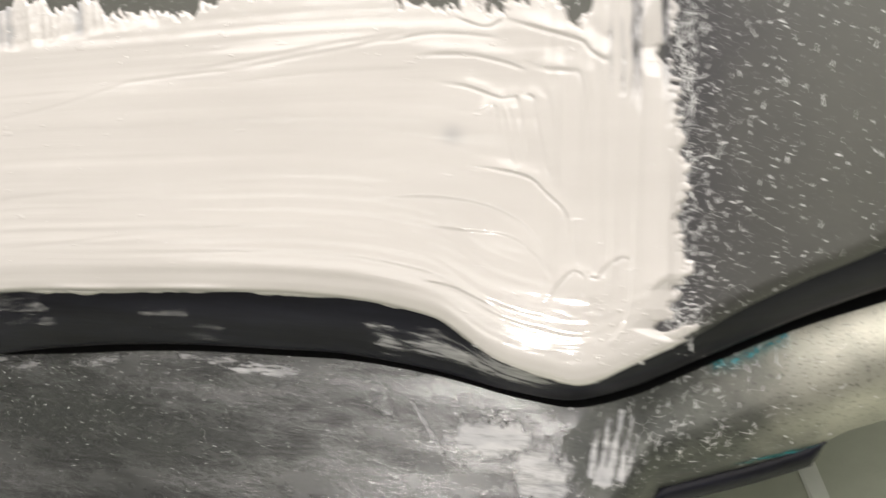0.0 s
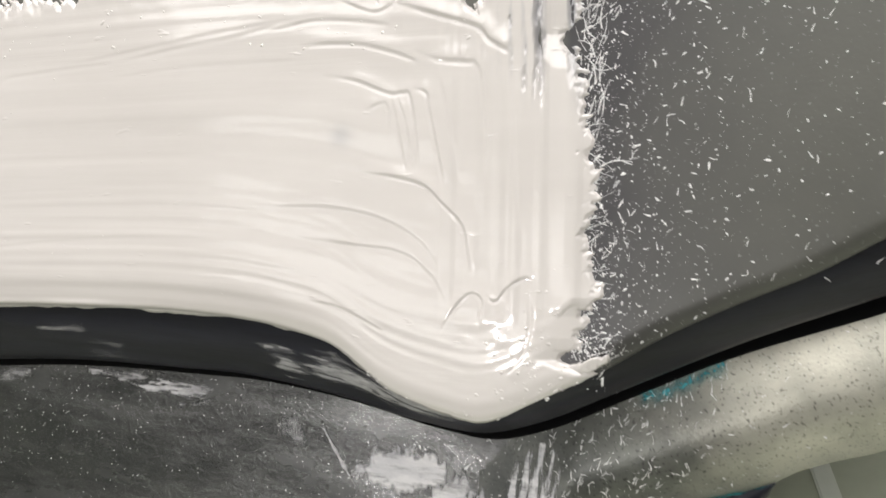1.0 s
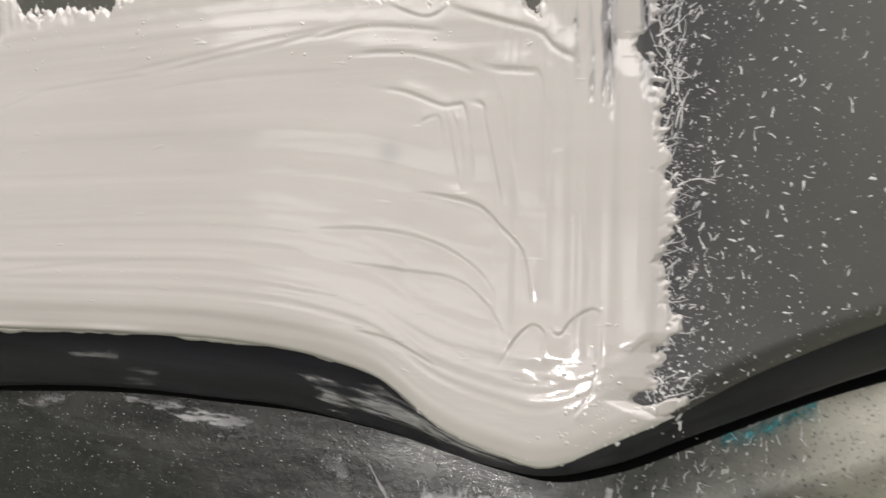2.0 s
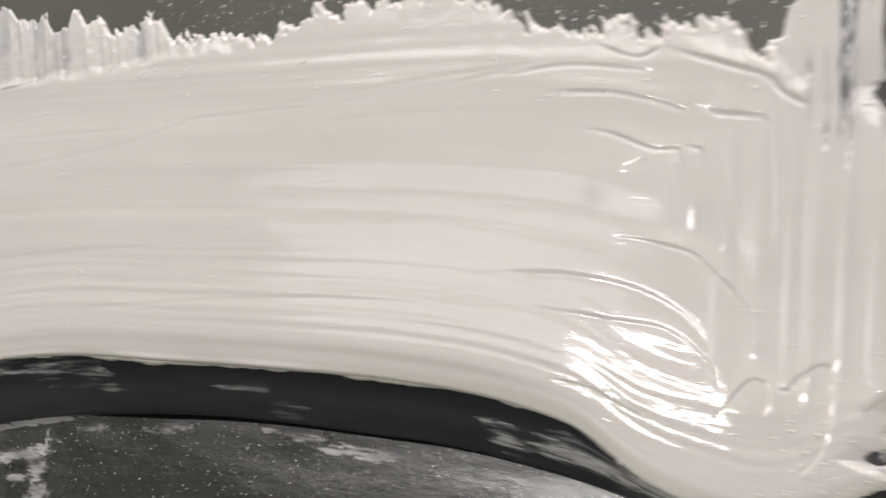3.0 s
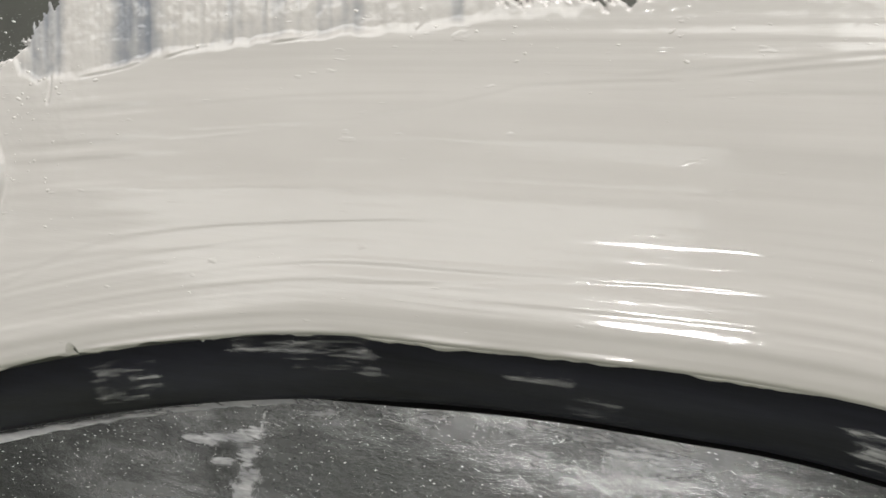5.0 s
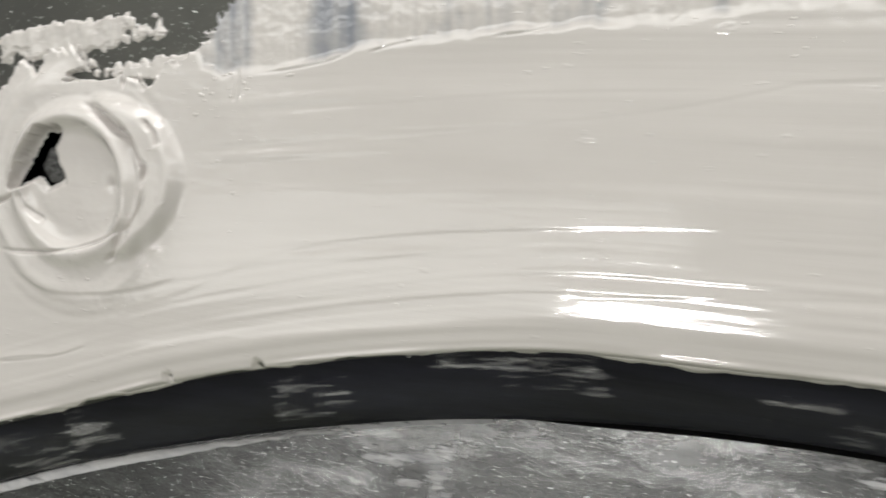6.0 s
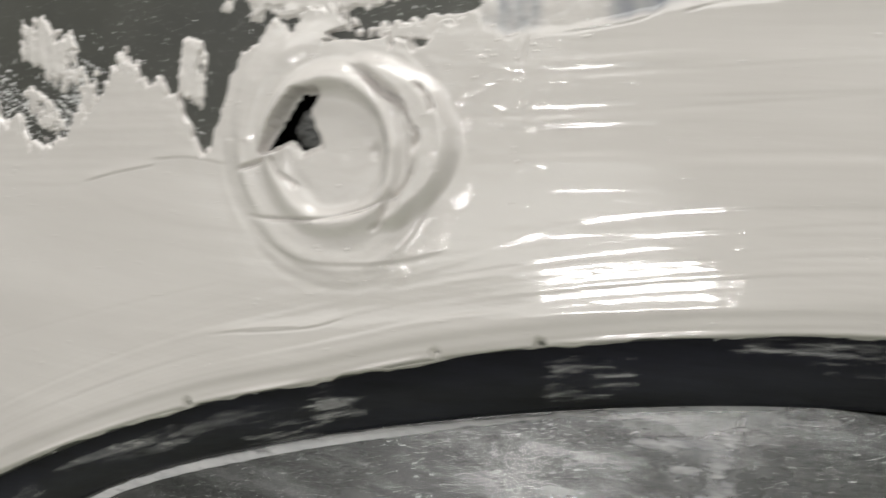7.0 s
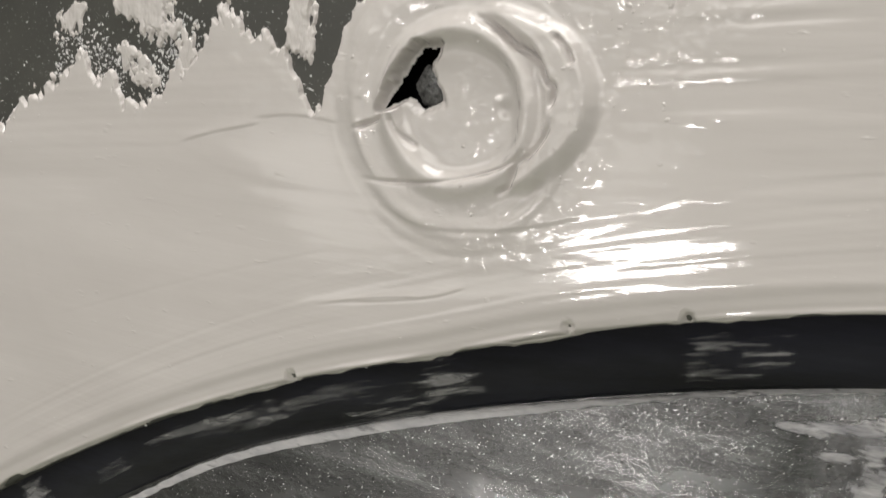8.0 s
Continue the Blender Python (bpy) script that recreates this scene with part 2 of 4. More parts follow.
# ---------------------------------------------------------------- the body panel's lines
# the lower edge of its face, and the foot of the black lip under it
edge_z = curve_through(
    (-0.90, -0.705, -0.668, -0.588, -0.536, -0.477, -0.4355, -0.40, -0.345, -0.295, -0.24, -0.19, -0.155, -0.118, -0.100, -0.081, -0.0634, -0.053, -0.0463, -0.0365, -0.021, -0.0046, 0.0136, 0.0333, 0.047, 0.15),
    (-0.32, -0.1636, -0.139, -0.0935, -0.0693, -0.0478, -0.0327, -0.0225, -0.0095, -0.001, 0.0016, 0.0033, 0.0037, 0.0008, -0.0034, -0.0145, -0.019, -0.0203, -0.0186, -0.0137, -0.0055, 0.005, 0.0145, 0.0238, 0.0318, 0.088))
foot_z = curve_through(
    (-0.90, -0.642, -0.586, -0.522, -0.4405, -0.372, -0.333, -0.28, -0.225, -0.176, -0.155, -0.111, -0.0792, -0.0604, -0.0426, -0.0192, 0.0117, 0.0478, 0.15),
    (-0.35, -0.1526, -0.116, -0.0873, -0.0593, -0.0405, -0.032, -0.0241, -0.0198, -0.019, -0.0188, -0.0229, -0.0286, -0.0297, -0.0245, -0.0132, 0.0022, 0.0174, 0.062))


BOW_X = np.linspace(-1.0, 0.4, 281)
BOW_Y = np.cumsum(np.interp(BOW_X, [-1.0, -0.70, -0.60, -0.50, -0.44, -0.38, -0.33, -0.25, -0.16, -0.12, -0.05, 0.4], [0.066, 0.05, 0.03, 0.055, 0.070, 0.042, 0.026, -0.018, -0.042, -0.030, 0.0, 0.0])) * (BOW_X[1] - BOW_X[0])
BOW_Y -= np.interp(-0.28, BOW_X, BOW_Y)


def edge_turn(x):
    """How far the face turns in along its lower edge, and over what height."""
    bare = step(-0.025, 0.01, x)
    deep = 0.0046 - 0.0012 * step(-0.40, -0.50, x) - 0.0024 * step(-0.13, -0.06, x)
    return deep, 0.0065 - 0.0015 * bare


def face_y(x, z):
    """How far in the panel's face lies: slightly hollow along its length, turning in along its lower edge."""
    deep, high = edge_turn(x)
    return np.interp(x, BOW_X, BOW_Y) + deep * np.clip(1 - (z - edge_z(x)) / high, 0, 1) ** 2


def lip_at(x, f):
    """A place on the lip, from its top (f = 0) to its foot (f = 1)."""
    top, foot = edge_z(x), foot_z(x)
    y0 = np.interp(x, BOW_X, BOW_Y) + 0.0094 - 0.0056 * step(-0.025, 0.01, x)
    return y0 + 0.0150 * f + 0.0025 * np.sin(np.pi * f) * -1, top + (foot - top) * f


def hem_z(x):
    """The lower hem of the inner panel: far down on the long side, a short flange past the notch."""
    short = np.interp(x, [-0.034, -0.0025, 0.0105, 0.0205, 0.0275, 0.037, 0.0475, 0.0595, 0.15], [-0.0635, -0.052, -0.0465, -0.042, -0.0375, -0.0335, -0.0300, -0.0245, 0.012])
    return np.where(x < -0.034, -0.0635 - 2.2 * (-0.034 - x), short)


def inner_y(x, z):
    """The inner panel behind the lip; past the corner it bulges like a rolled flange."""
    d = foot_z(x) - z
    left = np.interp(x, BOW_X, BOW_Y) + 0.037 - (0.055 + 0.055 * step(-0.28, -0.42, x)) * d - 0.05 * np.clip(-0.36 - x, 0, 0.3)
    f = np.clip(d / np.maximum(foot_z(x) - hem_z(x), 0.01), 0, 1)
    right = 0.029 - 0.0050 * np.sin(np.pi * f**1.3) + 0.016 * f**5
    w = step(-0.10, -0.03, x)
    return left * (1 - w) + right * w

# ---------------------------------------------------------------- the room
def room():
    x0, x1, y0, y1, top = -3.2, 3.0, -3.4, 3.2, 2.8
    bm = bmesh.new()
    bmesh.ops.create_grid(bm, x_segments=24, y_segments=24, size=1.0, matrix=Matrix.LocRotScale(((x0 + x1) / 2, (y0 + y1) / 2, 0), None, ((x1 - x0) / 2, (y1 - y0) / 2, 1)))
    tagged(part("floor", bm, FLOOR), "pale green painted workshop floor, worn and mottled", "floor", kind="structure")
    for name, b in (("wall_north", (x0, x1, y1, y1 + 0.12, 0, top)), ("wall_south", (x0, x1, y0 - 0.12, y0, 0, top)),
                    ("wall_west", (x0 - 0.12, x0, y0 - 0.12, y1 + 0.12, 0, top)), ("wall_east", (x1, x1 + 0.12, y0 - 0.12, y1 + 0.12, 0, top))):
        tagged(part(name, box(bmesh.new(), *b), PLASTER), "plain off-white plastered workshop wall", "wall", kind="structure")
    tagged(part("ceiling", box(bmesh.new(), x0 - 0.12, x1 + 0.12, y0 - 0.12, y1 + 0.12, top, top + 0.12), PLASTER), "plain off-white workshop ceiling", "ceiling", kind="structure")


def floor_strip(xa, ya, xb, yb, width):
    d = Vector((xb - xa, yb - ya, 0))
    bm = box(bmesh.new(), -width / 2, width / 2, 0, d.length, 0.0, 0.004, 0.0015)
    ob = tagged(part("floor_strip", bm, STRIP), "pale painted strip lying on the green floor", "floor strip")
    ob.matrix_world = pose(xa, ya, 0, 0, 0, math.degrees(math.atan2(d.y, d.x)) - 90)


def ceiling_lamp(m, sx, sy, hang):
    """A rectangular lamp: a shallow housing round its light, hung on two rods from the ceiling."""
    lamp = tagged(new("ceiling_lamp"), "unseen white enamelled ceiling lamp with a lit rectangular face", "lamp")
    lamp.matrix_world = m
    bm = box(bmesh.new(), -sx / 2 - 0.03, sx / 2 + 0.03, -sy / 2 - 0.03, sy / 2 + 0.03, 0.012, 0.06, 0.006)
    part("housing", bm, STEEL, lamp)
    up = m.to_3x3().inverted() @ Vector((0, 0, 1))
    for s in (-0.4, 0.4):
        foot = Vector((s * sx, 0, 0.05))
        rod = bmesh.new()
        bmesh.ops.create_cone(rod, segments=10, radius1=0.006, radius2=0.006, depth=hang, matrix=Matrix.Translation(foot + up * hang / 2) @ up.to_track_quat("Z", "Y").to_matrix().to_4x4())
        part("rod", rod, STEEL, lamp)


room()
floor_strip(0.107, -0.001, -0.231, 0.954, 0.014)
floor_strip(-0.022, -0.014, -0.108, 0.229, 0.010)
for m, sx, sy, watts in LAMPS:
    ceiling_lamp(m, sx, sy, max(0.03, 2.8 - m.translation.z - 0.045))


# ---------------------------------------------------------------- the body panel
def body_panel():
    panel = tagged(new("body_panel"), "dark grey vehicle body panel with a black lower lip, leaning, paste-smeared", "body panel")
    panel.matrix_world = BASE
    xs = np.linspace(-0.95, 0.32, 420)
    # face, from its lower edge up to a rolled top
    s = np.concatenate([np.linspace(0, 0.014, 14) / 0.4, np.linspace(0.02, 0.4, 40) / 0.4])
    X, S = np.meshgrid(xs, s)
    Z = edge_z(X) + S * (0.42 - edge_z(X))
    Y = face_y(X, Z)
    back_y = lip_at(xs, 0)[0] + 0.002
    X, Y, Z = np.vstack([X[:1], X]), np.vstack([back_y[None], Y]), np.vstack([Z[:1] - 0.0005, Z])
    roll = np.linspace(0, np.pi / 2, 8)[1:]
    X = np.vstack([X, np.tile(xs, (9, 1))])
    top_y = face_y(xs, np.full_like(xs, 0.42))
    Z = np.vstack([Z] + [np.full((1, len(xs)), 0.42 + 0.05 * math.sin(a)) for a in roll] + [np.full((1, len(xs)), 0.47)] * 2)
    Y = np.vstack([Y] + [top_y[None] + 0.05 * (1 - math.cos(a)) for a in roll] + [top_y[None] + 0.2, top_y[None] + 0.45])
    hole = np.hypot(X + 0.4955, Z - 0.0445)
    hole = np.minimum(np.minimum(hole[:-1, :-1], hole[1:, :-1]), np.minimum(hole[:-1, 1:], hole[1:, 1:]))
    me, used = sheet_mesh("face", X, Y, Z, hole > 0.0185)
    # the face is darker beside the paste, and a little darker towards the left
    edge_dark = np.where(X > -0.03, np.exp(-np.clip(X + 0.018 + 0.006 * fractal(X * 70, Z * 70, 46), 0, 1) / 0.022), 0) * 0.9 + step(-0.40, -0.50, X) * 0.25
    me.attributes.new("edge_dark", "FLOAT", "POINT").data.foreach_set("value", edge_dark.reshape(-1)[used].astype(np.float32))
    smooth(link("face", me, SKIN, panel, "dark grey satin paint, dusty, darker beside the paste"))
    # lip with a rounded upper edge and a turned-in foot
    f = np.concatenate([np.linspace(0, 1, 14), [1.02, 1.0]])
    X, F = np.meshgrid(xs, f)
    Y, Z = lip_at(X, np.minimum(F, 1))
    Y[-2] += 0.0018
    Z[-2] -= 0.0004
    Y[-1] += 0.004
    Z[-1] += 0.006
    smooth(link("lip", sheet_mesh("lip", X, Y, Z)[0], LIP, panel, "black satin plastic lip"))
    # inner panel behind the lip, down to its hem, which is turned back
    xs = np.linspace(-0.95, 0.15, 480)
    f = np.linspace(0, 1, 60)
    X, F = np.meshgrid(xs, f)
    top = foot_z(X) + 0.006
    low = np.where(X < -0.124, np.minimum(-0.26, foot_z(X) - 0.1), hem_z(X))
    Z = top + (low - top) * F
    Y = inner_y(X, Z)
    hemy, hemz = Y[-1], Z[-1]
    X = np.vstack([X, X[:2]])
    Y = np.vstack([Y, [hemy + 0.004], [hemy + 0.012]])
    Z = np.vstack([Z, [hemz - 0.001], [hemz + 0.004]])
    cut = (X[:-1, :-1] > -0.062 + 0.006 * np.sin(Z[:-1, :-1] * 160))
    smooth(link("inner_panel", sheet_mesh("inner_panel", X, Y, Z, ~cut)[0], INNER, panel, "dark wet metallic inner panel, streaked and gritty"))
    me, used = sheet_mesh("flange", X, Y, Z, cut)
    # where the painted reflection lies: growing towards the right
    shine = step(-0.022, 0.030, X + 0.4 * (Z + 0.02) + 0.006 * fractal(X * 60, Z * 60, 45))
    me.attributes.new("painted_sheen", "FLOAT", "POINT").data.foreach_set("value", shine.reshape(-1)[used].astype(np.float32))
    flange = smooth(link("flange", me, FLANGE, panel, "rolled satin grey flange with a bright reflection painted in, speckled with drops"))
    # a near-black strip painting the shade under the lip, running out where the paste line begins
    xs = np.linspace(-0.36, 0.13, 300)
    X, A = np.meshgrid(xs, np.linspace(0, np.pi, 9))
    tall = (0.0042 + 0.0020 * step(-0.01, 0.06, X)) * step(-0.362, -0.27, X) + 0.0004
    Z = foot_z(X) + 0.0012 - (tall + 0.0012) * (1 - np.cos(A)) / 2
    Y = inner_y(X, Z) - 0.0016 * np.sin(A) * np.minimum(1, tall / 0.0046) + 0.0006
    smooth(link("lip_shade", sheet_mesh("lip_shade", X, Y, Z)[0], GAP_BLACK, panel, "matt black strip standing in for the shade under the lip"))
    # below the view it goes straight down to the floor
    xs = np.linspace(-0.95, -0.13, 60)
    z0 = np.minimum(-0.26, foot_z(xs) - 0.1)
    y0 = inner_y(xs, z0) + 0.002
    drop = 0.44 - 0.70711 * (y0 - z0)
    X = np.tile(xs, (12, 1))
    D = np.linspace(0, 1, 12)[:, None] * drop[None]
    smooth(link("apron", sheet_mesh("apron", X, y0 + 0.70711 * D, z0 - 0.70711 * D)[0], LIP, panel, "black lower apron reaching the floor"))
    # a crease along the short flange, and its notched tab below
    bm = bmesh.new()
    n = 24
    rows = []
    for k in range(n + 1):
        x = -0.036 + (0.0215 + 0.036) * k / n
        zt = float(hem_z(np.array(x)))
        depth = 0.0075 * min(1, (n - k) / 2 + 0.15)
        y = float(inner_y(np.array(x), np.array(zt)))
        rows.append([bm.verts.new(p) for p in ((x, y + 0.003, zt + 0.002), (x, y - 0.0005, zt - 0.0008), (x, y + 0.001, zt - depth * 0.6), (x, y + 0.004, zt - depth), (x, y + 0.008, zt - depth + 0.001))])
    for a, b in zip(rows, rows[1:]):
        for j in range(4):
            bm.faces.new((a[j], b[j], b[j + 1], a[j + 1]))
    smooth(part("tab", bm, LIP, flange, "dark notched lower tab"))
    return panel


panel = body_panel()

# ---------------------------------------------------------------- the spread paste
NX, NZ = 1850, 430
gx = np.linspace(-0.80, -0.012, NX)
GX, GS = np.meshgrid(gx, np.linspace(0, 1, NZ) ** 1.15)


def edge_lift(x):
    """How far the paste's lower edge draws back from the panel's edge: small bites, a few longer ones."""
    lift = 0.0007 * np.clip(fractal(x * 55, x * 0 + 2, 60, 5) - 0.25, 0, 1) + 0.0016 * np.clip(value_noise(x * 170, x * 0 + 5, 61) - 0.72, 0, 1)
    for at, half, high in ((-0.4615, 0.0105, 0.0019), (-0.501, 0.012, 0.0007), (-0.400, 0.022, 0.0006), (-0.355, 0.014, 0.0007), (-0.678, 0.008, 0.0022), (-0.596, 0.016, 0.0006)):
        lift = lift + high * np.clip(1 - ((x - at) / half) ** 2, 0, 1) ** 0.6
    return lift * step(-0.06, -0.10, x)


GZ = edge_z(GX) + edge_lift(GX)
GZ = GZ + GS * (0.15 - GZ)
MARKS = np.zeros_like(GX)


def stroke(height, width, *knots, groove=False):
    """A ridge left by the spreading blade, or a groove, along a curve through knots: heights and widths in mm, knots in mm."""
    k = np.array(knots, float) / 1000
    k = np.vstack([2 * k[0] - k[1], k, 2 * k[-1] - k[-2]])
    pts = []
    for a, b, c, d in zip(k, k[1:], k[2:], k[3:]):
        for t in np.linspace(0, 1, 10, endpoint=False):
            pts.append(0.5 * ((2 * b) + (c - a) * t + (2 * a - 5 * b + 4 * c - d) * t * t + (3 * b - a - 3 * c + d) * t**3))
    pts = np.array(pts + [k[-2]])
    w = width / 1000
    lo, hi = pts.min(0) - 6 * w, pts.max(0) + 6 * w
    sel = (GX > lo[0]) & (GX < hi[0]) & (GZ > lo[1]) & (GZ < hi[1])
    x, z = GX[sel], GZ[sel]
    best, side, along = np.full(x.shape, 9.0), np.zeros(x.shape), np.zeros(x.shape)
    for n, (p, q) in enumerate(zip(pts, pts[1:])):
        e = q - p
        f = np.clip(((x - p[0]) * e[0] + (z - p[1]) * e[1]) / (e @ e + 1e-12), 0, 1)
        dx, dz = x - p[0] - f * e[0], z - p[1] - f * e[1]
        d = np.hypot(dx, dz)
        near = d < best
        best[near], along[near] = d[near], ((n + f) / (len(pts) - 1))[near]
        side[near] = np.sign(e[0] * dz - e[1] * dx)[near]
    d = best * side
    taper = step(0, 0.18, along) * step(0, 0.12, 1 - along) * (0.75 + 0.25 * value_noise(along * 9, along * 0, 3))
    if groove:
        MARKS[sel] -= height / 1000 * taper * np.exp(-((d / w) ** 2))
        return
    MARKS[sel] += 0.36 * height / 1000 * taper * (np.exp(-((d / np.where(d > 0, 2.6 * w, 0.40 * w)) ** 2)) - 0.60 * np.exp(-(((d + 0.85 * w) / (0.5 * w)) ** 2)))


stroke(1.00, 1.0, (-104, 77), (-92, 75), (-81, 71), (-77, 71), (-74, 70), (-72, 60), (-71, 48))
stroke(1.00, 1.0, (-74, 72), (-69, 70.5), (-68, 66), (-65, 53), (-63, 44))
stroke(0.55, 0.8, (-80, 71), (-77, 58), (-75, 48))
stroke(0.55, 0.7, (-78, 70), (-75, 61), (-73, 49))
stroke(0.50, 0.9, (-89, 66), (-84, 68), (-81, 67), (-80, 58))
stroke(0.45, 1.6, (-65, 76), (-62, 64), (-58, 44))
stroke(0.85, 1.4, (-74, 83), (-66, 80), (-58, 79), (-54, 78), (-52, 72), (-51, 58), (-51, 44))
stroke(0.80, 1.2, (-112, 86), (-99, 86), (-89, 85), (-78, 82), (-71, 79))
stroke(0.60, 1.1, (-122, 91), (-106, 93), (-92, 92), (-80, 90))
stroke(0.90, 0.9, (-97, 98), (-86, 94), (-80, 96))
stroke(1.60, 1.2, (-81, 97), (-66, 92), (-54, 88), (-50, 84), (-44, 80.5))
stroke(1.10, 1.0, (-93, 49), (-80, 47.5), (-70, 45), (-64, 40), (-58, 34), (-56, 27), (-55, 19))
stroke(0.45, 1.5, (-116, 30), (-93, 28), (-76, 26), (-66, 19), (-61, 11))
stroke(0.45, 1.8, (-130, 38), (-104, 39), (-84, 36), (-70, 29), (-63, 20))
stroke(0.80, 0.8, (-65, 3), (-60, 11), (-56, 15), (-53, 15), (-51, 12), (-52, 5))
stroke(0.80, 0.8, (-51, 16), (-48, 13.5), (-45, 17), (-40, 20), (-37, 19))
stroke(0.60, 0.9, (-38, 19), (-37, 8), (-39, -1), (-44, -8))
stroke(0.90, 0.8, (-31, 9), (-27, 13), (-21, 13))
stroke(0.70, 0.8, (-32, 1), (-25, 1))
stroke(0.50, 1.0, (-107, 11), (-95, 9), (-81, 3))
stroke(1.00, 0.8, (-403, 80), (-382, 84), (-372, 87))
stroke(0.60, 0.7, (-413, 83), (-412, 76), (-413, 69), groove=True)
stroke(1.70, 0.7, (-514, 9), (-500, 9), (-482, 11), (-468, 15), (-457, 20), (-452, 26), groove=True)
stroke(4.20, 1.0, (-478, 67), (-467, 62), (-460, 57), (-452, 53), (-448, 47), (-445, 44), (-446, 36), groove=True)
stroke(2.60, 1.0, (-444, 37), (-446, 30), (-450, 24), (-455, 20), (-457, 13), (-462, 9), groove=True)
stroke(3.40, 0.9, (-449, 62), (-443, 57), (-440, 52), groove=True)
stroke(2.60, 0.8, (-518, 25), (-508, 29), (-505, 33), groove=True)
stroke(2.00, 0.9, (-503, 33), (-499, 26), (-491, 21), groove=True)
stroke(0.25, 1.4, (-182, 85), (-157, 88), (-137, 90), (-117, 93))
stroke(0.20, 1.4, (-238, 82), (-206, 84), (-182, 85))
stroke(0.35, 0.8, (-43, 72), (-42, 49), (-41, 30))
stroke(1.00, 0.8, (-364, 88), (-354, 91), (-344, 93))
stroke(1.00, 0.8, (-322, 94), (-307, 96), (-291, 100))
stroke(1.10, 0.9, (-267, 98), (-264, 101), (-253, 103))
stroke(0.10, 1.5, (-415, 18), (-330, 33), (-239, 42), (-182, 44))
stroke(0.20, 1.5, (-207, 85), (-168, 89), (-140, 92), (-100, 95))
stroke(0.15, 1.4, (-304, 16), (-199, 27), (-140, 29))
stroke(0.12, 1.4, (-387, 61), (-284, 71), (-222, 84))
stroke(0.12, 1.4, (-185, 80), (-151, 82), (-107, 82))
stroke(0.18, 2.8, (-523, -16), (-461, -8), (-428, 3), (-400, 17), (-370, 26), (-316, 35), (-255, 41))
stroke(0.60, 0.9, (-521, -36), (-496, -31), (-480, -27), (-468, -22))
stroke(0.12, 1.4, (-369, 59), (-340, 63), (-295, 69))
stroke(0.12, 1.4, (-364, 71), (-312, 77), (-251, 80))
stroke(0.80, 2.0, (-507, 4), (-490, -3), (-472, -3), (-450, 1), (-429, 8))
stroke(0.90, 0.8, (-595, 13), (-576, 19), (-556, 24))
stroke(0.60, 0.8, (-563, 25), (-542, 28), (-522, 27))
stroke(0.50, 0.8, (-527, -38), (-505, -32), (-485, -28))
stroke(0.12, 1.6, (-674, -72), (-579, -36), (-517, -15))

# where the paste ends: a dragged top edge, a ragged side
top_z = curve_through(
    (-0.80, -0.72, -0.698, -0.675, -0.651, -0.632, -0.613, -0.595, -0.578, -0.555, -0.531, -0.522, -0.505, -0.475, -0.448, -0.435, -0.42, -0.405, -0.38, -0.30, -0.24, -0.22, -0.19, -0.135, -0.115, -0.085, -0.062, -0.053, -0.046, -0.03),
    (0.05, 0.022, 0.006, 0.026, 0.040, 0.036, 0.026, 0.045, 0.062, 0.052, 0.038, 0.066, 0.080, 0.084, 0.078, 0.086, 0.102, 0.112, 0.118, 0.118, 0.112, 0.109, 0.111, 0.1125, 0.105, 0.0995, 0.1005, 0.095, 0.118, 0.135))
def thick_z(x):
    """Where the full layer ends under the scraped upper zone."""
    return np.interp(x, [-0.80, -0.47, -0.427, -0.4186, -0.366, -0.293, -0.266, -0.235, -0.20, -0.19, -0.02], [0.3, 0.17, 0.082, 0.0785, 0.089, 0.0985, 0.0994, 0.102, 0.106, 0.3, 0.3])




GAP = [(-0.4870, 0.0560), (-0.4945, 0.0550), (-0.5010, 0.0455), (-0.5075, 0.0330), (-0.5030, 0.0345), (-0.4975, 0.0375), (-0.4920, 0.0332), (-0.4840, 0.0375), (-0.4880, 0.0430), (-0.4900, 0.0490)]
PITS = ((-0.5345, -0.0668, 0.0009), (-0.3965, -0.0198, 0.0008), (-0.433, -0.0290, 0.0005))


def outline_distance(x, z, pts):
    """Distance to a closed outline, below nought within it."""
    best, within = np.full(x.shape, 9.0), np.zeros(x.shape, bool)
    for (ax, az), (bx, bz) in zip(pts, pts[1:] + pts[:1]):
        ex, ez = bx - ax, bz - az
        f = np.clip(((x - ax) * ex + (z - az) * ez) / (ex * ex + ez * ez + 1e-14), 0, 1)
        best = np.minimum(best, np.hypot(x - ax - f * ex, z - az - f * ez))
        within ^= ((az > z) != (bz > z)) & (x < ax + (z - az) * ex / (ez if abs(ez) > 1e-9 else 1e-9))
    return np.where(within, -best, best)


lobe_r = curve_through((-3.2, -1.1, -0.75, -0.4, -0.1, 0.2, 0.5, 0.75, 1.05, 1.5, 3.2), (0.030, 0.033, 0.037, 0.042, 0.047, 0.049, 0.047, 0.043, 0.040, 0.034, 0.030))


